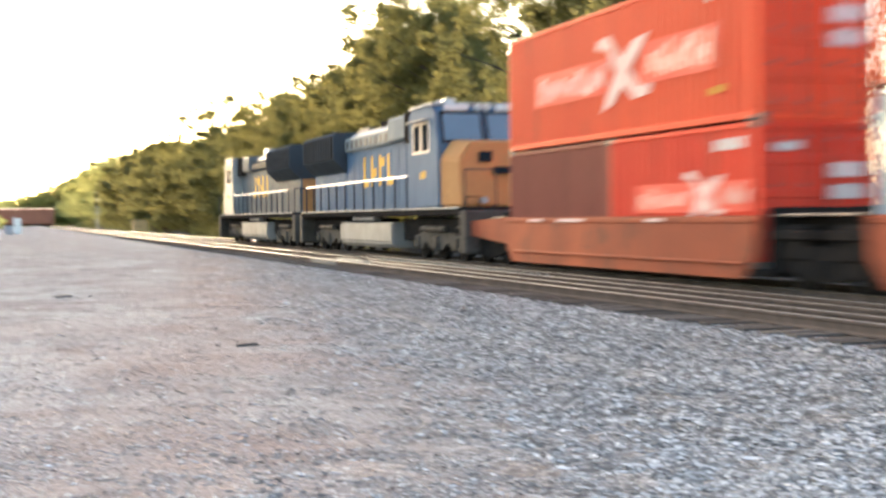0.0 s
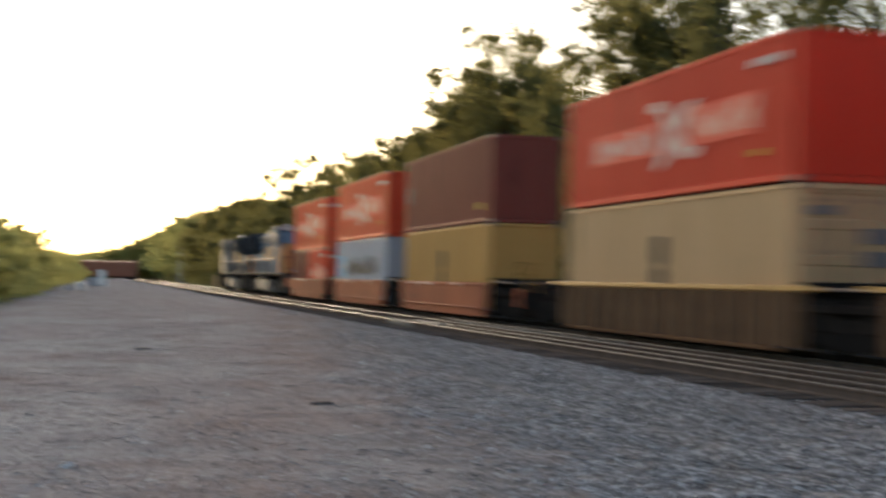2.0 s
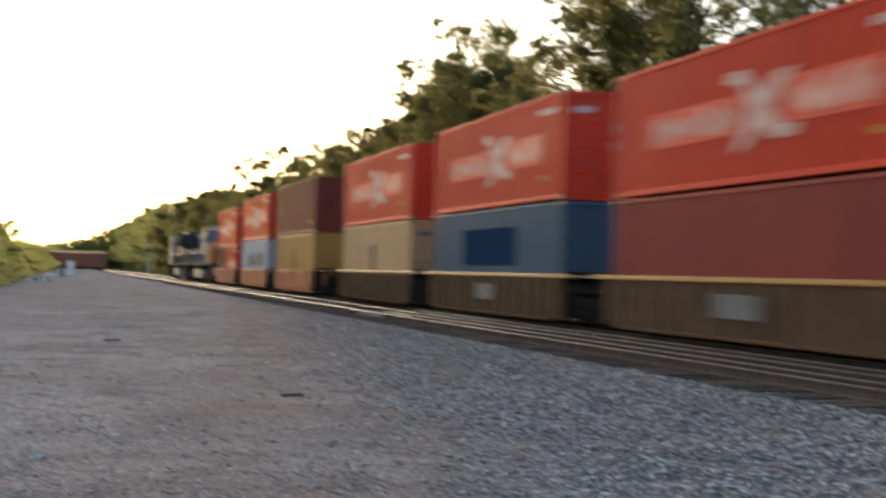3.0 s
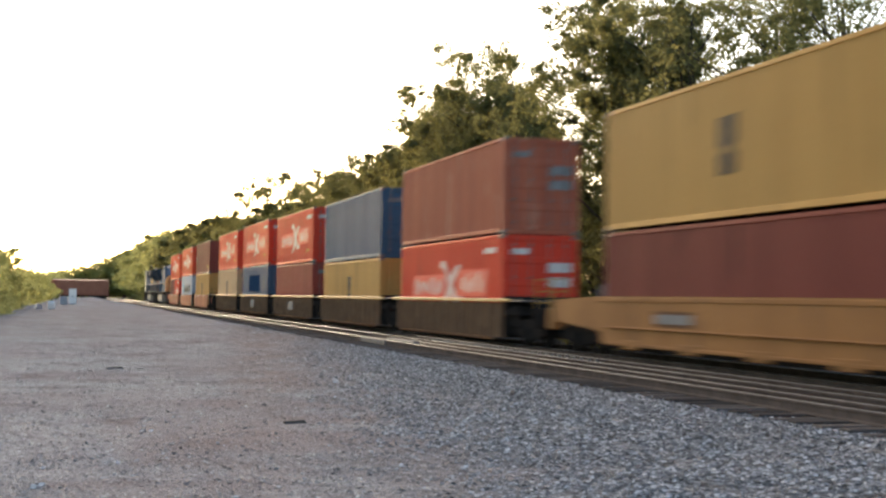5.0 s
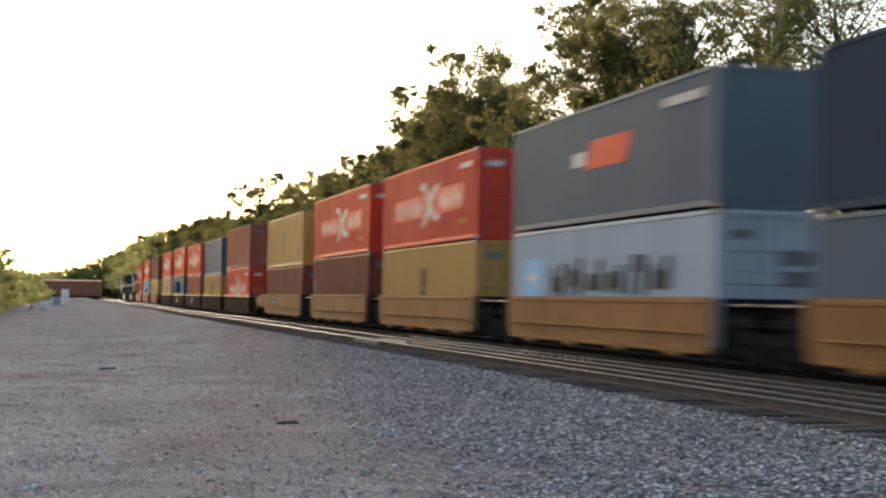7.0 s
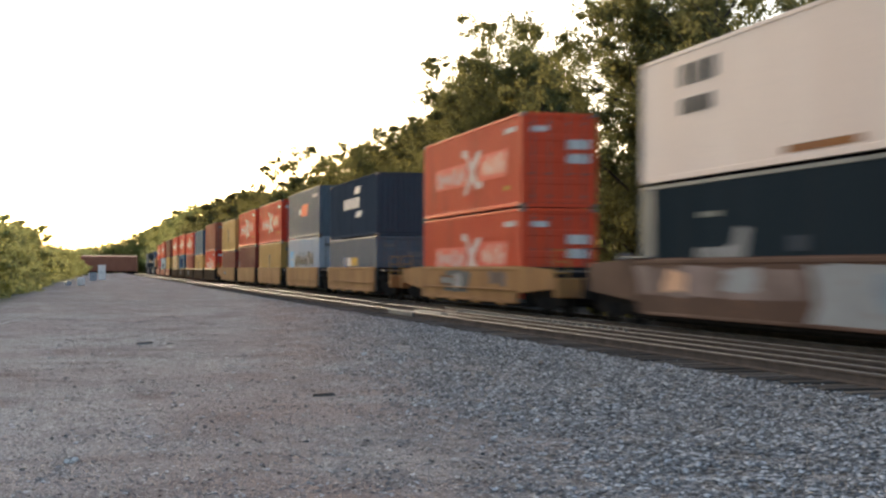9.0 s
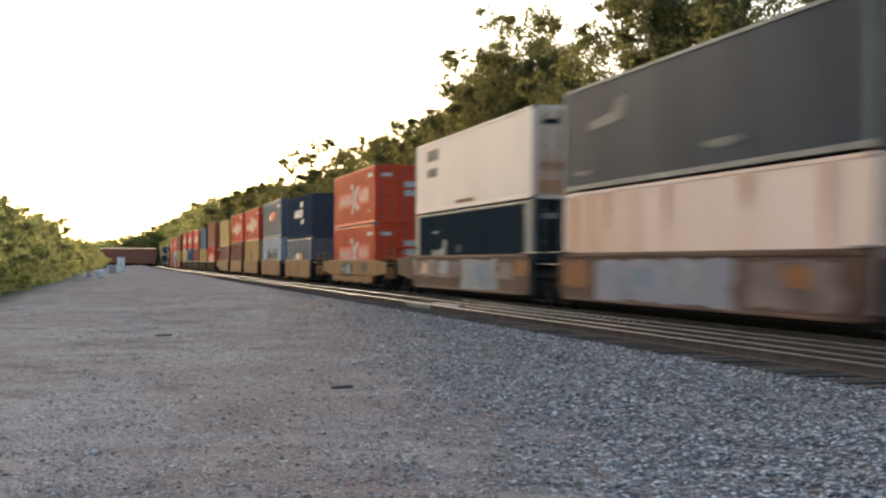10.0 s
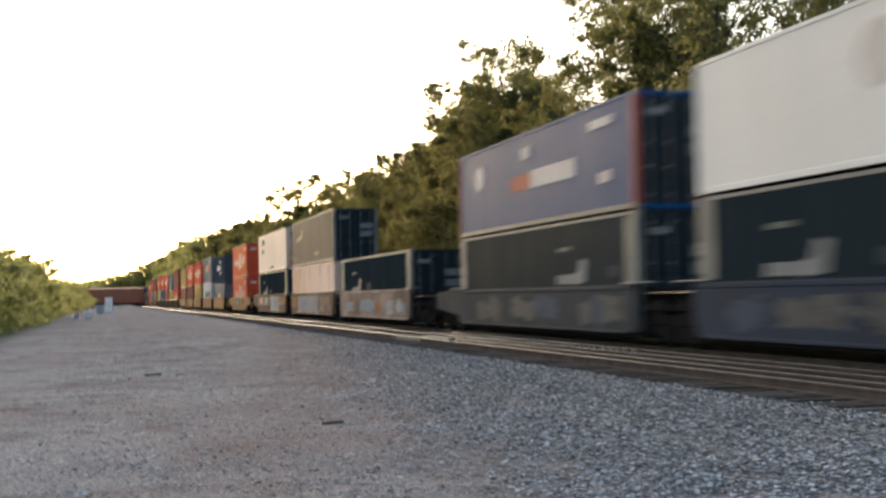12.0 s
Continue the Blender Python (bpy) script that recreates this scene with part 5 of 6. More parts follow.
        ws.faces.new(v)
        r = bmesh.ops.extrude_face_region(ws, geom=ws.faces[-1:])
        bmesh.ops.translate(ws, vec=(0, -0.012, -0.004), verts=[q for q in r["geom"] if isinstance(q, bmesh.types.BMVert)])
    pane = add("windshield", ws, M["windshield"], cab)
    for x0, x1 in ((-1.38, -0.04), (0.04, 1.38)):
        gk = bmesh.new()
        for xa, xb in ((x0, x0 + 0.08), (x1 - 0.08, x1)):
            tube(gk, ((xa + xb) / 2, 20.07, 3.57), ((xa + xb) / 2, 19.79, 4.45), 0.04, n=6)
        for yy, zz in ((20.07, 3.57), (19.79, 4.45)):
            tube(gk, (x0, yy, zz), (x1, yy, zz), 0.04, n=6)
        add("gasket", gk, M["iron"], pane)
    # the roof's white-lit edge is put into its pale colour
    add("cab_roof", boxes((-1.53, 17.1, 4.69, 1.53, 19.5, 4.77), bevel=0.03), M["loco_pale"], cab, "pale cab roof, its lit edge put into the paint")
    for x0, x1 in ((-1.2, -0.45), (0.45, 1.2)):
        add("number_board", boxes((x0, 19.62, 4.50, x1, 19.80, 4.70), bevel=0.02), M["mark"], cab)
    for x in (-0.14, 0.14):
        hl = bmesh.new()
        tube(hl, (x, 19.60, 4.60), (x, 19.84, 4.60), 0.10, n=12)
        add("headlight", hl, M["lens_dull"], cab)
    hn = bmesh.new()
    for k in range(3):
        tube(hn, (0.5 + k * 0.14, 18.0, 4.9), (0.5 + k * 0.14, 18.5 + k * 0.1, 4.9), 0.03, 0.08, n=8)
    box(hn, 0.42, 18.0, 4.74, 0.9, 18.08, 4.95)
    add("horn", hn, M["mast"], cab)
    # nose
    bm = bmesh.new()
    prism(bm, ((-1.46, 1.6), (1.46, 1.6), (1.46, 3.1), (1.1, 3.62), (-1.1, 3.62), (-1.46, 3.1)), "y", 20.05, 21.75)
    for v in bm.verts:
        if v.co.y > 21 and v.co.z > 3:
            v.co.y -= 0.30
            v.co.z -= 0.14
        if v.co.y > 21:
            v.co.x *= 0.9
    bmesh.ops.bevel(bm, geom=bm.edges[:], offset=0.07, segments=2, affect="EDGES")
    nose = add("nose", bm, nose_m, None, "yellow-orange short hood" if not lead else "pale grey short hood")
    add("nose_door", boxes((-0.95, 21.70, 1.7, -0.35, 21.78, 3.0), bevel=0.02), nose_m, nose)
    add("nose_plate", boxes((-0.3, 21.62, 2.55, 0.35, 21.70, 2.75), (0.35, 21.52, 2.9, 0.75, 21.56, 3.2)), M["mark_dark"], nose)
    for x in (-0.75, 0.75):
        dl = bmesh.new()
        tube(dl, (x, 21.86, 1.78), (x, 22.02, 1.78), 0.10, n=12)
        add("ditch_light", dl, M["lamp"] if lead else M["lens_dull"])
    # underframe
    bm = bmesh.new()
    prism(bm, ((-1.42, 0.45), (-1.25, 0.26), (1.25, 0.26), (1.42, 0.45), (1.42, 1.14), (-1.42, 1.14)), "y", 7.2, 14.6)
    bmesh.ops.bevel(bm, geom=bm.edges[:], offset=0.06, segments=2, affect="EDGES")
    add("fuel_tank", bm, M["tank"])
    add("underframe", boxes((-1.05, 1.0, 0.55, 1.05, 7.0, 1.275), (-1.05, 14.8, 0.55, 1.05, 21.4, 1.275), bevel=0.03), M["iron"])
    for x0 in (-1.45, 1.1):
        add("air_reservoir", boxes((x0, 9.2, 1.2, x0 + 0.35, 12.2, 1.355), bevel=0.07), M["tank"])
    for y in (3.9, 18.4):
        yy = 22.4 - y if turned else y
        truck(c, yy, (-1.95, 0.0, 1.95), 0.52, "truck_grey")
    for y0, y1 in ((0.0, 0.45), (21.95, 22.4)):
        add("pilot", boxes((-1.5, y0, 0.25, 1.5, y1, 1.5), bevel=0.05), M["truck_grey"])
        cp = bmesh.new()
        s = -1 if y0 < 1 else 1
        e = y0 if s < 0 else y1
        tube(cp, (0, e, 0.85), (0, e + s * 0.5, 0.85), 0.12, n=8)
        add("coupler", cp, M["iron"])
        for sx in (-1.5, 1.2):
            for k in range(4):
                add("step", boxes((sx, min(e - s * 0.75, e - s * 0.45), 0.35 + k * 0.32, sx + 0.3, max(e - s * 0.75, e - s * 0.45), 0.40 + k * 0.32)), M["truck_grey"])
        for x0 in (-1.45, 0.5):
            er = bmesh.new()
            for x in (x0, x0 + 0.95):
                tube(er, (x, e - s * 0.12, 1.6), (x, e - s * 0.12, 2.65), 0.022, n=6)
            tube(er, (x0, e - s * 0.12, 2.65), (x0 + 0.95, e - s * 0.12, 2.65), 0.022, n=6)
            add("end_handrail", er, M["loco_navy"])
    for s in (-1, 1):
        for k in range(12):
            ps = bmesh.new()
            tube(ps, (s * 1.47, 1.4 + k * 1.38, 1.6), (s * 1.47, 1.4 + k * 1.38, 2.62), 0.03, n=6)
            add("handrail_post", ps, M["loco_navy"])
        hr = bmesh.new()
        tube(hr, (s * 1.47, 1.4, 2.62), (s * 1.47, 16.6, 2.62), 0.03, n=6)
        add("handrail", hr, M["rail_white"])
    MOVING.append((c, o, 0.0))


locomotive(35.9 - 20.46, True, False)
locomotive(59.4 - 20.46, False, True)


# ---- trees ----
def leaf_cloud(centres, per, leaf, rng, squash=0.8, sprig=0):
    """Leaf blades scattered through ellipsoid clumps, bunched on sprigs where sprig gives their number; returns vertices and faces."""
    def ball(c, r, m, lo):
        c, r = np.repeat(c, m, 0), np.repeat(r, m)
        d = rng.normal(size=(len(c), 3))
        d /= np.linalg.norm(d, axis=1)[:, None]
        rad = r * rng.uniform(lo, 1.0, len(c)) ** 0.6 * (1 + 0.18 * rng.normal(size=len(c)))
        return c + d * rad[:, None] * np.array([1, 1, squash])
    c, r = np.array([q[:3] for q in centres]), np.array([q[3] for q in centres])
    if sprig:
        tips = ball(c, r, sprig, 0.2)
        pos = ball(tips, np.repeat(r, sprig) * rng.uniform(0.25, 0.6, len(tips)), per // sprig, 0.0)
    else:
        pos = ball(c, r, per, 0.35)
    n = len(pos)
    a = rng.normal(size=(n, 3)) * np.array([1, 1, 0.7])
    a /= np.linalg.norm(a, axis=1)[:, None]
    b = np.cross(a, rng.normal(size=(n, 3)))
    b /= np.linalg.norm(b, axis=1)[:, None]
    s = leaf * rng.uniform(0.55, 1.3, n)
    a, b = a * s[:, None], b * s[:, None] * 0.62
    v = np.stack([pos - 0.8 * a - b, pos - 0.8 * a + b, pos + 1.2 * a], 1).reshape(-1, 3)
    return v, np.arange(3 * n).reshape(-1, 3)


def leaves_mesh(name, *args, **kw):
    v, f = leaf_cloud(*args, **kw)
    me = bpy.data.meshes.new(name)
    me.from_pydata(v.tolist(), [], f.tolist())
    return me


def limb(bm, a, b, r0, r1, rng, n=7, seg=4):
    """A tapered, slightly crooked branch; returns its points."""
    a, b = Vector(a), Vector(b)
    pts = [a + (b - a) * (i / seg) + (Vector(rng.normal(size=3)) * (b - a).length * 0.035 if 0 < i < seg else Vector()) for i in range(seg + 1)]
    for i in range(seg):
        tube(bm, pts[i], pts[i + 1], r0 + (r1 - r0) * i / seg, r0 + (r1 - r0) * (i + 1) / seg, n, cap=False)
    return pts


def make_tree(seed, H, R, clumps, per, leaf, base=0.25, leaf_m="leaf", label="", name="tree", narrow=1.0, sprig=0):
    """A broadleaf tree: crooked trunk, limbs, twigs, and a crown of leaf clumps at the limbs' ends."""
    rng = np.random.default_rng(seed)
    t = thing(name, label, "tree" if name == "tree" else "shrub", "trees beside the line" if name == "tree" else "shrubs at the yard's edge")
    bm = bmesh.new()
    fork = H * base
    trunk = limb(bm, (0, 0, -0.4), (rng.normal() * 0.4, rng.normal() * 0.4, H * 0.86), 0.026 * H, 0.004 * H, rng, 9, 8)
    cents = []
    n = clumps
    for i in range(n):
        u = (i + rng.uniform(0, 1)) / n
        z = fork + (H * 0.97 - fork) * u
        w = R * (math.sin(math.pi * min(0.12 + 0.82 * u ** 0.9, 1)) ** 0.65) * rng.uniform(0.35, 1.05) * narrow
        ang = i * 2.4 + rng.uniform(-0.5, 0.5)
        end = Vector((w * math.cos(ang), w * math.sin(ang), z))
        k = min(int(max((z - 0.30 * w - 0.5), 0) / (H * 0.86) * 8), 7)
        limb(bm, trunk[k], end, 0.008 * H * (1 - 0.6 * u), 0.012, rng, 5, 3)
        cents.append((*end, R * rng.uniform(0.20, 0.38)))
        if i % 2 == 0:
            e2 = end + Vector((math.cos(ang), math.sin(ang), 0.5)) * R * rng.uniform(0.15, 0.32)
            cents.append((*e2, R * rng.uniform(0.10, 0.2)))
    part("trunk", bm, M["bark"], t)
    part("crown", leaves_mesh("crown", cents, per, leaf, rng, sprig=sprig), M[leaf_m], t)
    return t


def build_trees():
    lab = "tall leafy broadleaf tree, dark against the bright sky"
    kinds = [make_tree(11, 14, 4.2, 54, 928, 0.074, 0.20, label=lab, sprig=16), make_tree(12, 14, 3.8, 50, 928, 0.074, 0.16, label=lab, sprig=16),
             make_tree(13, 14, 4.6, 56, 928, 0.074, 0.22, label=lab, sprig=16), make_tree(14, 14, 3.3, 46, 928, 0.072, 0.14, label=lab, sprig=16)]
    far = [make_tree(21, 14, 4.6, 50, 200, 0.20, 0.1, label=lab), make_tree(22, 14, 4.0, 48, 200, 0.20, 0.1, label=lab)]
    sparse = make_tree(15, 14, 4.4, 26, 480, 0.11, 0.40, label="sparse thin-leaved tree with bare branches showing", sprig=8)
    opened = make_tree(16, 15, 6.0, 44, 420, 0.076, 0.16, label="open-crowned tree with forked trunk and sky between its branches", sprig=11)
    ragged = make_tree(17, 14, 4.3, 42, 640, 0.07, 0.2, label="tall ragged-crowned broadleaf tree with gaps of sky", sprig=11)
    # far trees get the paler leaves: bright haze put into their colour
    bright = make_tree(23, 14, 4.4, 44, 170, 0.20, 0.1, "leaf_hazed", "leafy tree at the far end of the wood, haze put into its light green")
    rnd = random.Random(5)
    used = set()
    def place(kind, x, y, top, spread=1.0):
        t = kind if id(kind) not in used else None
        s = (top + 0.6) / (15.8 if kind is opened else 14.7)
        m = pose(x, y, -0.6, 0, 0, rnd.uniform(0, 360)) @ Matrix.Diagonal((s * spread, s * spread, s, 1))
        if t is None:
            t = copy_thing(kind, Matrix())
            t.matrix_basis = m
        else:
            used.add(id(kind))
            t.matrix_basis = m
        return t
    # skyline: bearing of the tree from the yard (degrees), elevation of its top, distance of its row from the yard
    SKY = [(2.7, 1.85, 24, 9), (3.2, 2.2, 23, 9), (3.8, 2.55, 23, 9), (4.5, 2.85, 24, 9), (5.3, 3.0, 23, 6), (6.0, 3.15, 23, 7), (6.6, 3.4, 23, 6), (7.3, 3.5, 24, 7), (7.9, 3.5, 24, 6),
           (8.35, 5.4, 24, 4), (8.9, 3.9, 24, 7), (9.5, 4.1, 24, 6), (10.2, 5.1, 23, 1), (11.3, 5.6, 23, 0), (12.3, 6.1, 23, 2), (13.2, 6.4, 23, 3), (14.2, 7.0, 23, 1), (15.0, 7.9, 23, 3),
           (15.7, 9.0, 23, 0), (17.5, 11.4, 23, 8), (17.2, 9.8, 23.5, 1), (18.7, 9.9, 23, 3), (22.4, 13.6, 22.5, 8), (23.9, 13.0, 22, 1), (25.2, 12.4, 22.5, 3), (26.4, 14.4, 23, 8), (29.3, 14.8, 23, 5), (32.4, 15, 24, 5)]
    for az, el, x, k in SKY:
        y = x / math.tan(radians(az))
        top = EYE_Z + math.hypot(x, y) * math.tan(radians(el))
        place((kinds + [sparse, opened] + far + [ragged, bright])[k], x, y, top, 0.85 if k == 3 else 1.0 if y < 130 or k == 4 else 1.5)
        if 10 < az < 22 and k < 4:
            place(far[k % 2], x + 4.5, (x + 4.5) / math.tan(radians(az + 0.3)), top * 1.1 - 1.5, 1.0)
    # the wood's end, closing the line where it curves away; pale leaves stand for haze
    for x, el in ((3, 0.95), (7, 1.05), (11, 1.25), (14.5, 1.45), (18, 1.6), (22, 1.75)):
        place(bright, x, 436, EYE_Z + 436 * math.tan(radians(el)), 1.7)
    # second rank, lower, closing the wood behind
    for i in range(16):
        y = 68 + i * 8 + rnd.uniform(-2, 2)
        place(rnd.choice(far), 30 + rnd.uniform(-2, 3), y, 8.5 + rnd.uniform(-1, 1.5), 1.15)


build_trees()


def build_woods():
    """Undergrowth under the trees, and the far wood that closes the view."""
    rng = np.random.default_rng(7)
    c = []
    for i in range(560):
        y = 47 + 370 * rng.uniform() ** 1.3
        x = 22 + rng.uniform(-2.0, 7)
        c.append((x, y, rng.uniform(-0.6, 3.8 + 2.0 * (x > 24)), rng.uniform(0.8, 1.7)))
    for i in range(520):
        y = 125 + 290 * rng.uniform()
        x = 22.5 + rng.uniform(-1.0, 6)
        c.append((x, y, rng.uniform(0, min(EYE_Z + y * 0.044, 11.5)), rng.uniform(1.0, 1.9)))
    for i in range(110):
        c.append((23 + rng.uniform(-1, 7), rng.uniform(26, 50), rng.uniform(-0.6, 2.2), rng.uniform(0.8, 1.5)))
    tagged(part("undergrowth", leaves_mesh("undergrowth", c, 150, 0.17, rng), M["leaf"]), "dense dark undergrowth below the trees", "undergrowth", kind="stuff")
    c = []
    for i in range(620):
        x = rng.uniform(-200, 70)
        y = 440 + rng.uniform(0, 60) + abs(x) * 0.15
        c.append((x, y, rng.uniform(0, 7.0 + 2.0 * noise.noise((x * 0.04, 1, 0))), rng.uniform(2.0, 3.6)))
    # the far woods' haze is put into their leaf colour as well
    tagged(part("far_woods", leaves_mesh("far_woods", c, 90, 0.75, rng), M["leaf_hazed"]), "distant line of woods across the end of the yard", "woods", kind="stuff")


build_woods()


def build_shrubs():
    lab = "leafy light green shrub at the edge of the gravel"
    a = make_tree(31, 5, 3.0, 34, 200, 0.10, 0.06, "leaf_hazed", lab, "shrub", sprig=8)
    b = make_tree(32, 5, 2.7, 30, 200, 0.10, 0.05, "leaf_hazed", lab, "shrub", sprig=8)
    rows = [(-8.6, 60, 5.0), (-8.0, 68, 5.2), (-10, 76, 6.0), (-7.2, 82, 5.2), (-10, 90, 6.0), (-6.4, 96, 5.0), (-9.5, 106, 6.2), (-6.2, 112, 5.2), (-9, 122, 6.4), (-6.2, 128, 5.6),
            (-6.4, 142, 5.4), (-9, 154, 5.6), (-6, 160, 4.2), (-9, 180, 4.6), (-5.4, 200, 3.4), (-9, 226, 4.2), (-5, 250, 3.4), (-12, 140, 5.8), (-14, 84, 6), (-15, 112, 6.5), (-3.5, 285, 4.0), (-7, 300, 4.6), (-4.6, 168, 4.0), (-3.9, 205, 4.2), (-3.4, 245, 4.6)]
    rnd = random.Random(9)
    for i, (x, y, h) in enumerate(rows):
        kind = (a, b)[i % 2]
        s = h / 5
        m = pose(x, y, -0.4, 0, 0, rnd.uniform(0, 360)) @ Matrix.Diagonal((s * 1.15, s * 1.15, s, 1))
        t = kind if i < 2 else copy_thing(kind, Matrix())
        t.matrix_basis = m
    rng = np.random.default_rng(8)
    c = []
    for i in range(300):
        y = 48 + 200 * rng.uniform() ** 1.2
        c.append((-4.0 - max(0, 90 - y) * 0.06 - abs(rng.normal()) * 2.5 + 0.4 * math.sin(y * 0.2), y, rng.uniform(-0.4, 0.25), rng.uniform(0.25, 0.6)))
    tagged(part("weeds", leaves_mesh("weeds", c, 60, 0.12, rng), M["leaf_hazed"]), "low weeds along the edge of the gravel", "weeds", kind="stuff")


build_shrubs()


# ---- lineside things ----
def build_signal():
    s = thing("railway_signal", "tall slim metal signal mast with ladder and two heads", "signal", at=pose(17.0, 273, -0.6))
    bm = bmesh.new()
    tube(bm, (0, 0, 0), (0, 0, 7.6), 0.14, 0.10, n=10)
    part("mast", bm, M["mast"], s)
    part("base", boxes((-0.45, -0.45, -0.2, 0.45, 0.45, 0.35), bevel=0.04), M["cabinet_grey"], s)
    for z in (5.2, 6.9):
        h = part("signal_head", boxes((-0.38, -0.22, z - 0.55, 0.38, -0.12, z + 0.55), bevel=0.05), M["iron"], s)
        ho = bmesh.new()
        tube(ho, (0, -0.5, z), (0, -0.2, z), 0.13, n=10)
        part("visor", ho, M["iron"], h)
    ld = bmesh.new()
    for x in (-0.2, 0.2):
        tube(ld, (0.45 + x, 0.2, 0.2), (0.45 + x, 0.2, 7.4), 0.025, n=5)
    for k in range(22):
        tube(ld, (0.25, 0.2, 0.5 + k * 0.31), (0.65, 0.2, 0.5 + k * 0.31), 0.018, n=5)
    part("ladder", ld, M["mast"], s)


def cabinet(name, label, x, y, z, w, d, h, m, feet=0.12):
    c = thing(name, label, "cabinet", at=pose(x, y, z))
    part("body", boxes((-w / 2, -d / 2, feet, w / 2, d / 2, h - 0.07), bevel=0.02), m, c)
    part("roof", boxes((-w / 2 - 0.05, -d / 2 - 0.06, h - 0.07, w / 2 + 0.05, d / 2 + 0.05, h), bevel=0.02), m, c)
    part("plinth", boxes((-w / 2 + 0.05, -d / 2 + 0.05, -0.1, w / 2 - 0.05, d / 2 - 0.05, feet), bevel=0.01), M["cabinet_grey"], c)
    for s in (0, 1):
        dr = part("door", boxes((-w / 2 + 0.04 + s * w / 2, -d / 2 - 0.022, feet + 0.06, -0.02 + s * w / 2, -d / 2 - 0.002, h - 0.14), bevel=0.006), m, c)
        part("handle", boxes((-0.10 + s * 0.14, -d / 2 - 0.05, h * 0.5, -0.06 + s * 0.14, -d / 2 - 0.023, h * 0.5 + 0.16), bevel=0.008), M["iron"], dr)
    return c


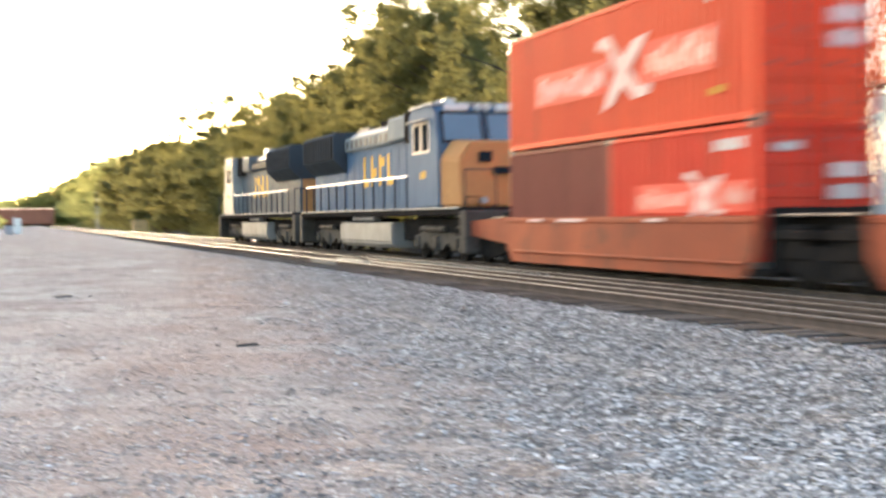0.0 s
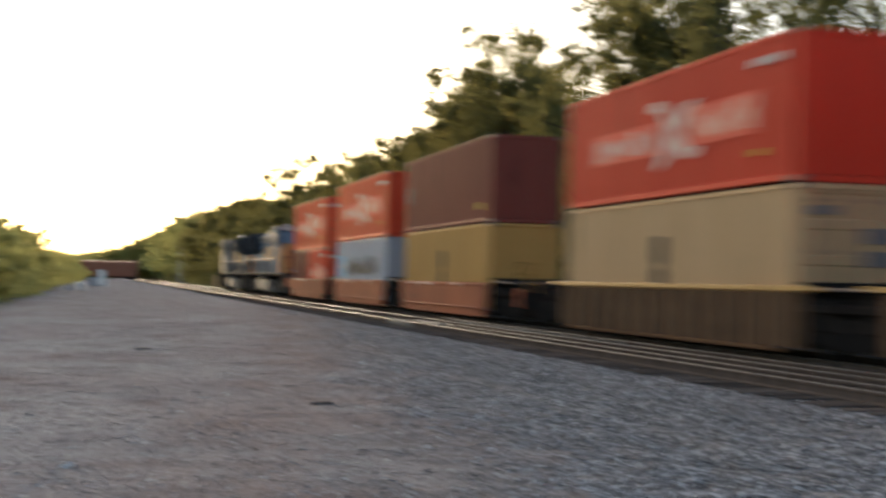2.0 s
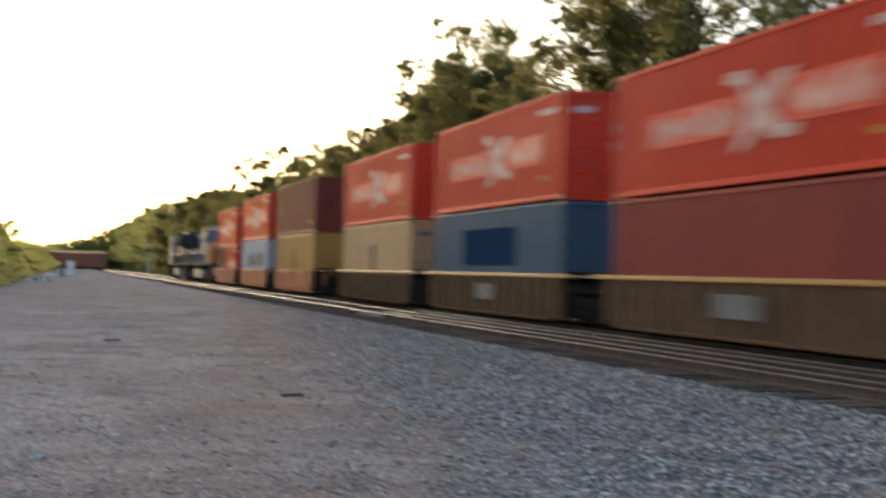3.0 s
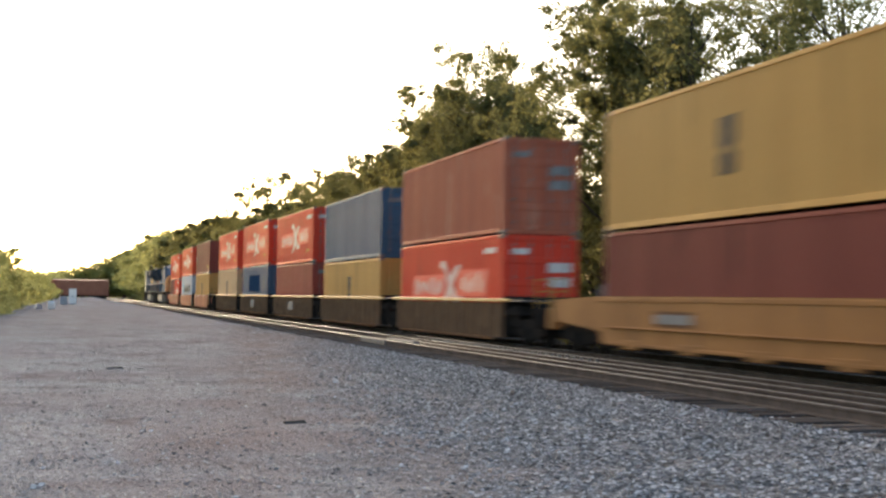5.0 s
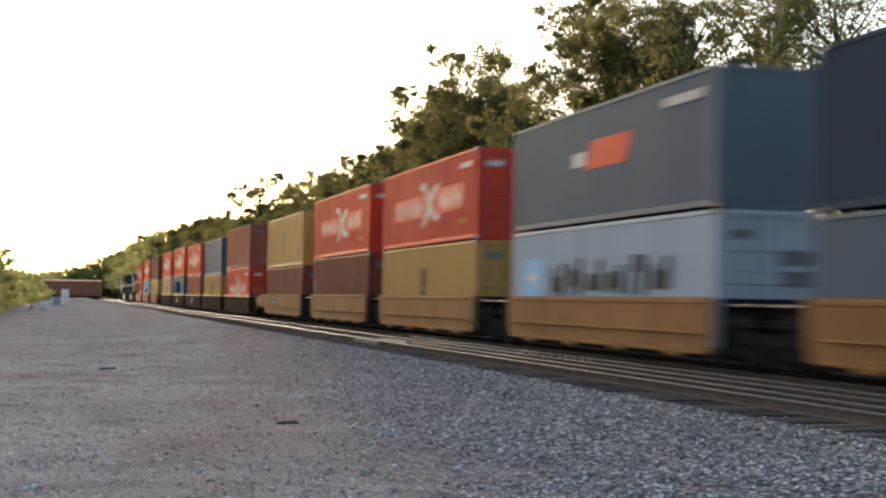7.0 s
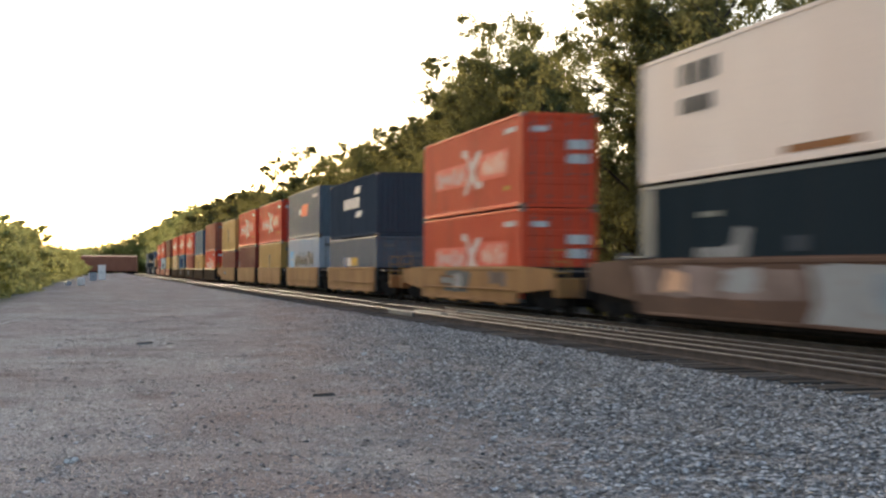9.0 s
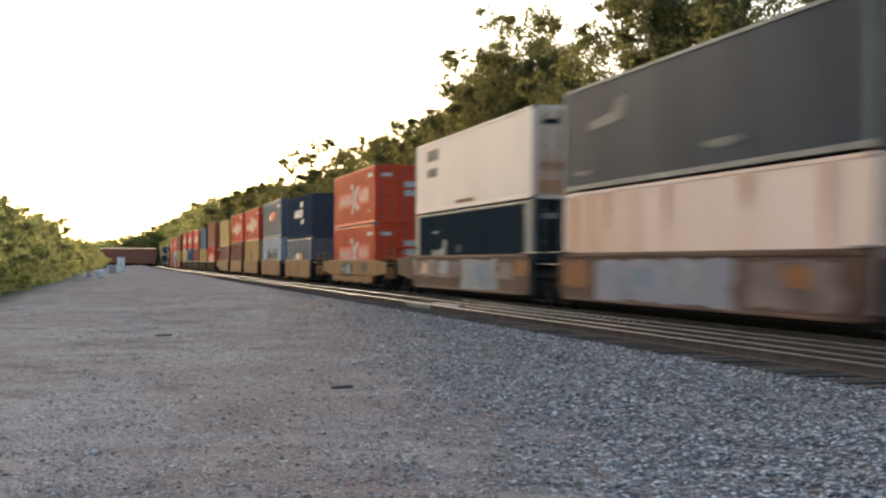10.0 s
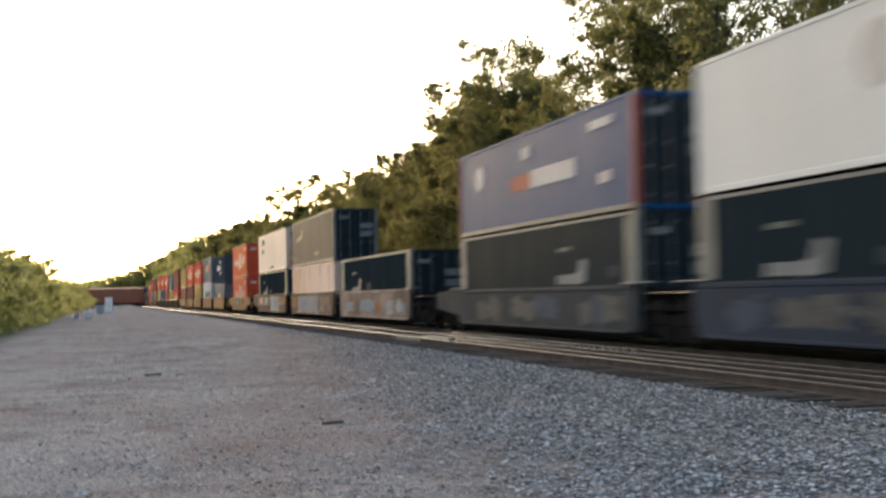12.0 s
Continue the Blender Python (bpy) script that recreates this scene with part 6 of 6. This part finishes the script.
def build_lineside():
    build_signal()
    # the low sun's orange is put into the relay box's colour
    cabinet("relay_cabinet", "steel relay box beside the line, low sunlight put into its tan", 17.0, 183, -0.6, 1.9, 1.3, 1.95, M["cabinet_tan_lit"])
    cabinet("signal_cabinet", "tall white equipment cabinet standing on the gravel", 1.50, 190, -0.36, 1.0, 0.8, 2.15, M["cabinet"])
    cabinet("junction_box", "low grey steel box beside the white cabinet", 0.35, 186, -0.36, 0.95, 0.7, 1.15, M["cabinet_grey"])
    t = thing("storage_tank", "small white tank with domed top on short feet", "tank", at=pose(-0.86, 133, -0.38))
    bm = bmesh.new()
    prof = ((0.30, 0.10), (0.36, 0.16), (0.36, 0.62), (0.30, 0.76), (0.16, 0.84), (0.02, 0.86))
    n = 18
    rings = [[bm.verts.new((r * math.cos(i * math.tau / n), r * math.sin(i * math.tau / n), z)) for i in range(n)] for r, z in prof]
    for a, b in zip(rings, rings[1:]):
        for i in range(n):
            bm.faces.new((a[i], a[(i + 1) % n], b[(i + 1) % n], b[i]))
    bm.faces.new(rings[0][::-1])
    bm.faces.new(rings[-1])
    part("shell", bm, M["cabinet"], t)
    for k in range(3):
        part("foot", cached("foot", lambda: boxes((-0.05, -0.05, -0.05, 0.05, 0.05, 0.12))), M["iron"], t, at=pose(0.24 * math.cos(k * 2.09), 0.24 * math.sin(k * 2.09), 0))
    bm = bmesh.new()
    tube(bm, (0, 0, 0.85), (0, 0, 0.95), 0.07, n=8)
    part("valve", bm, M["iron"], t)
    b = thing("white_bucket", "small white bucket lying among weeds", "bucket", at=pose(-2.2, 140, -0.2, 90, 0, 30))
    bm = bmesh.new()
    tube(bm, (0, 0, -0.3), (0, 0, 0.3), 0.22, 0.28, n=14)
    part("shell", bm, M["cabinet"], b)
    bm = bmesh.new()
    tube(bm, (0, 0, 0.27), (0, 0, 0.32), 0.30, n=14)
    part("rim", bm, M["cabinet_grey"], b)
    # parked boxcar across the end of the yard
    c = thing("boxcar", "rust-brown parked boxcar standing across the end of the yard", "freight car", at=pose(3.4, 330, -0.36, 0, 0, 84))
    part("body", boxes((-1.5, -7.4, 1.05, 1.5, 7.4, 4.5), bevel=0.05), M["boxcar"], c)
    bm = bmesh.new()
    prism(bm, ((-1.55, 4.5), (1.55, 4.5), (0, 4.78)), "y", -7.45, 7.45)
    part("roof", bm, M["boxcar"], c)
    for k in range(15):
        for s in (-1, 1):
            part("side_rib", cached("side_rib", lambda: boxes((-0.04, -0.07, 1.1, 0.04, 0.07, 4.45), bevel=0.015)), M["boxcar"], c, at=pose(s * 1.53, -7.0 + k, 0))
    for s in (-1, 1):
        d = part("sliding_door", boxes((s * 1.56 - 0.03, -1.5, 1.15, s * 1.56 + 0.03, 1.5, 4.35), bevel=0.015), M["boxcar"], c)
    part("underframe", boxes((-0.4, -7.6, 0.7, 0.4, 7.6, 1.05), bevel=0.03), M["iron"], c)
    for y in (-5.4, 5.4):
        truck(c, y)
    # a scrap of dark wood on the gravel
    for x, y, l, a in ((3.06, 18.0, 0.32, 8), (7.35, 21.6, 0.7, 70), (1.2, 31.0, 0.4, 20)):
        bm = bmesh.new()
        prism(bm, ((-l / 2, 0), (-l / 2 + 0.02, 0.035), (l / 2 - 0.05, 0.045), (l / 2, 0.01)), "y", -0.035, 0.035)
        tagged(part("wood_scrap", bm, M["tie"], at=pose(x, y, ground_z(x, y) - 0.004, 0, 0, a)), "splinter of dark weathered timber lying on gravel", "debris")

    for x, y, w, d, a in ((-2.6, 43.0, 0.42, 0.22, 15), (-0.15, 12.2, 0.12, 0.06, 40), (5.2, 26.0, 0.16, 0.09, 70)):
        bm = bmesh.new()
        prism(bm, ((-w / 2, 0), (-w * 0.3, 0.03), (w * 0.1, 0.012), (w * 0.45, 0.04), (w / 2, 0.02), (w * 0.1, 0.0)), "y", -d / 2, d / 2)
        tagged(part("litter_scrap", bm, M["paper"], at=pose(x, y, ground_z(x, y) + 0.002, 0, 0, a)), "crumpled pale scrap of litter lying on gravel", "litter")


build_lineside()


# ---- what moves ----
def motions():
    """The whole train rolls away along +y at about 26 m/s."""
    rows = []
    for t in (0.0, 1.0, 2.0, 3.0, 4.0, 5.0, 6.0, 7.0, 8.0, 9.0, 10.0, 11.0, 12.0):
        late = 0.8 * min(max((t - 2.5) / 3, 0), 1) + 1.35 * min(max((t - 6.5) / 3, 0), 1)
        rows.append((t, 20.67 + 26.378 * t - 0.0059 * (t - 6) ** 2 - late))
    for ob, o, z in MOVING:
        walk(ob, [(t, pose(MID, u + o, z)) for t, u in rows])


motions()
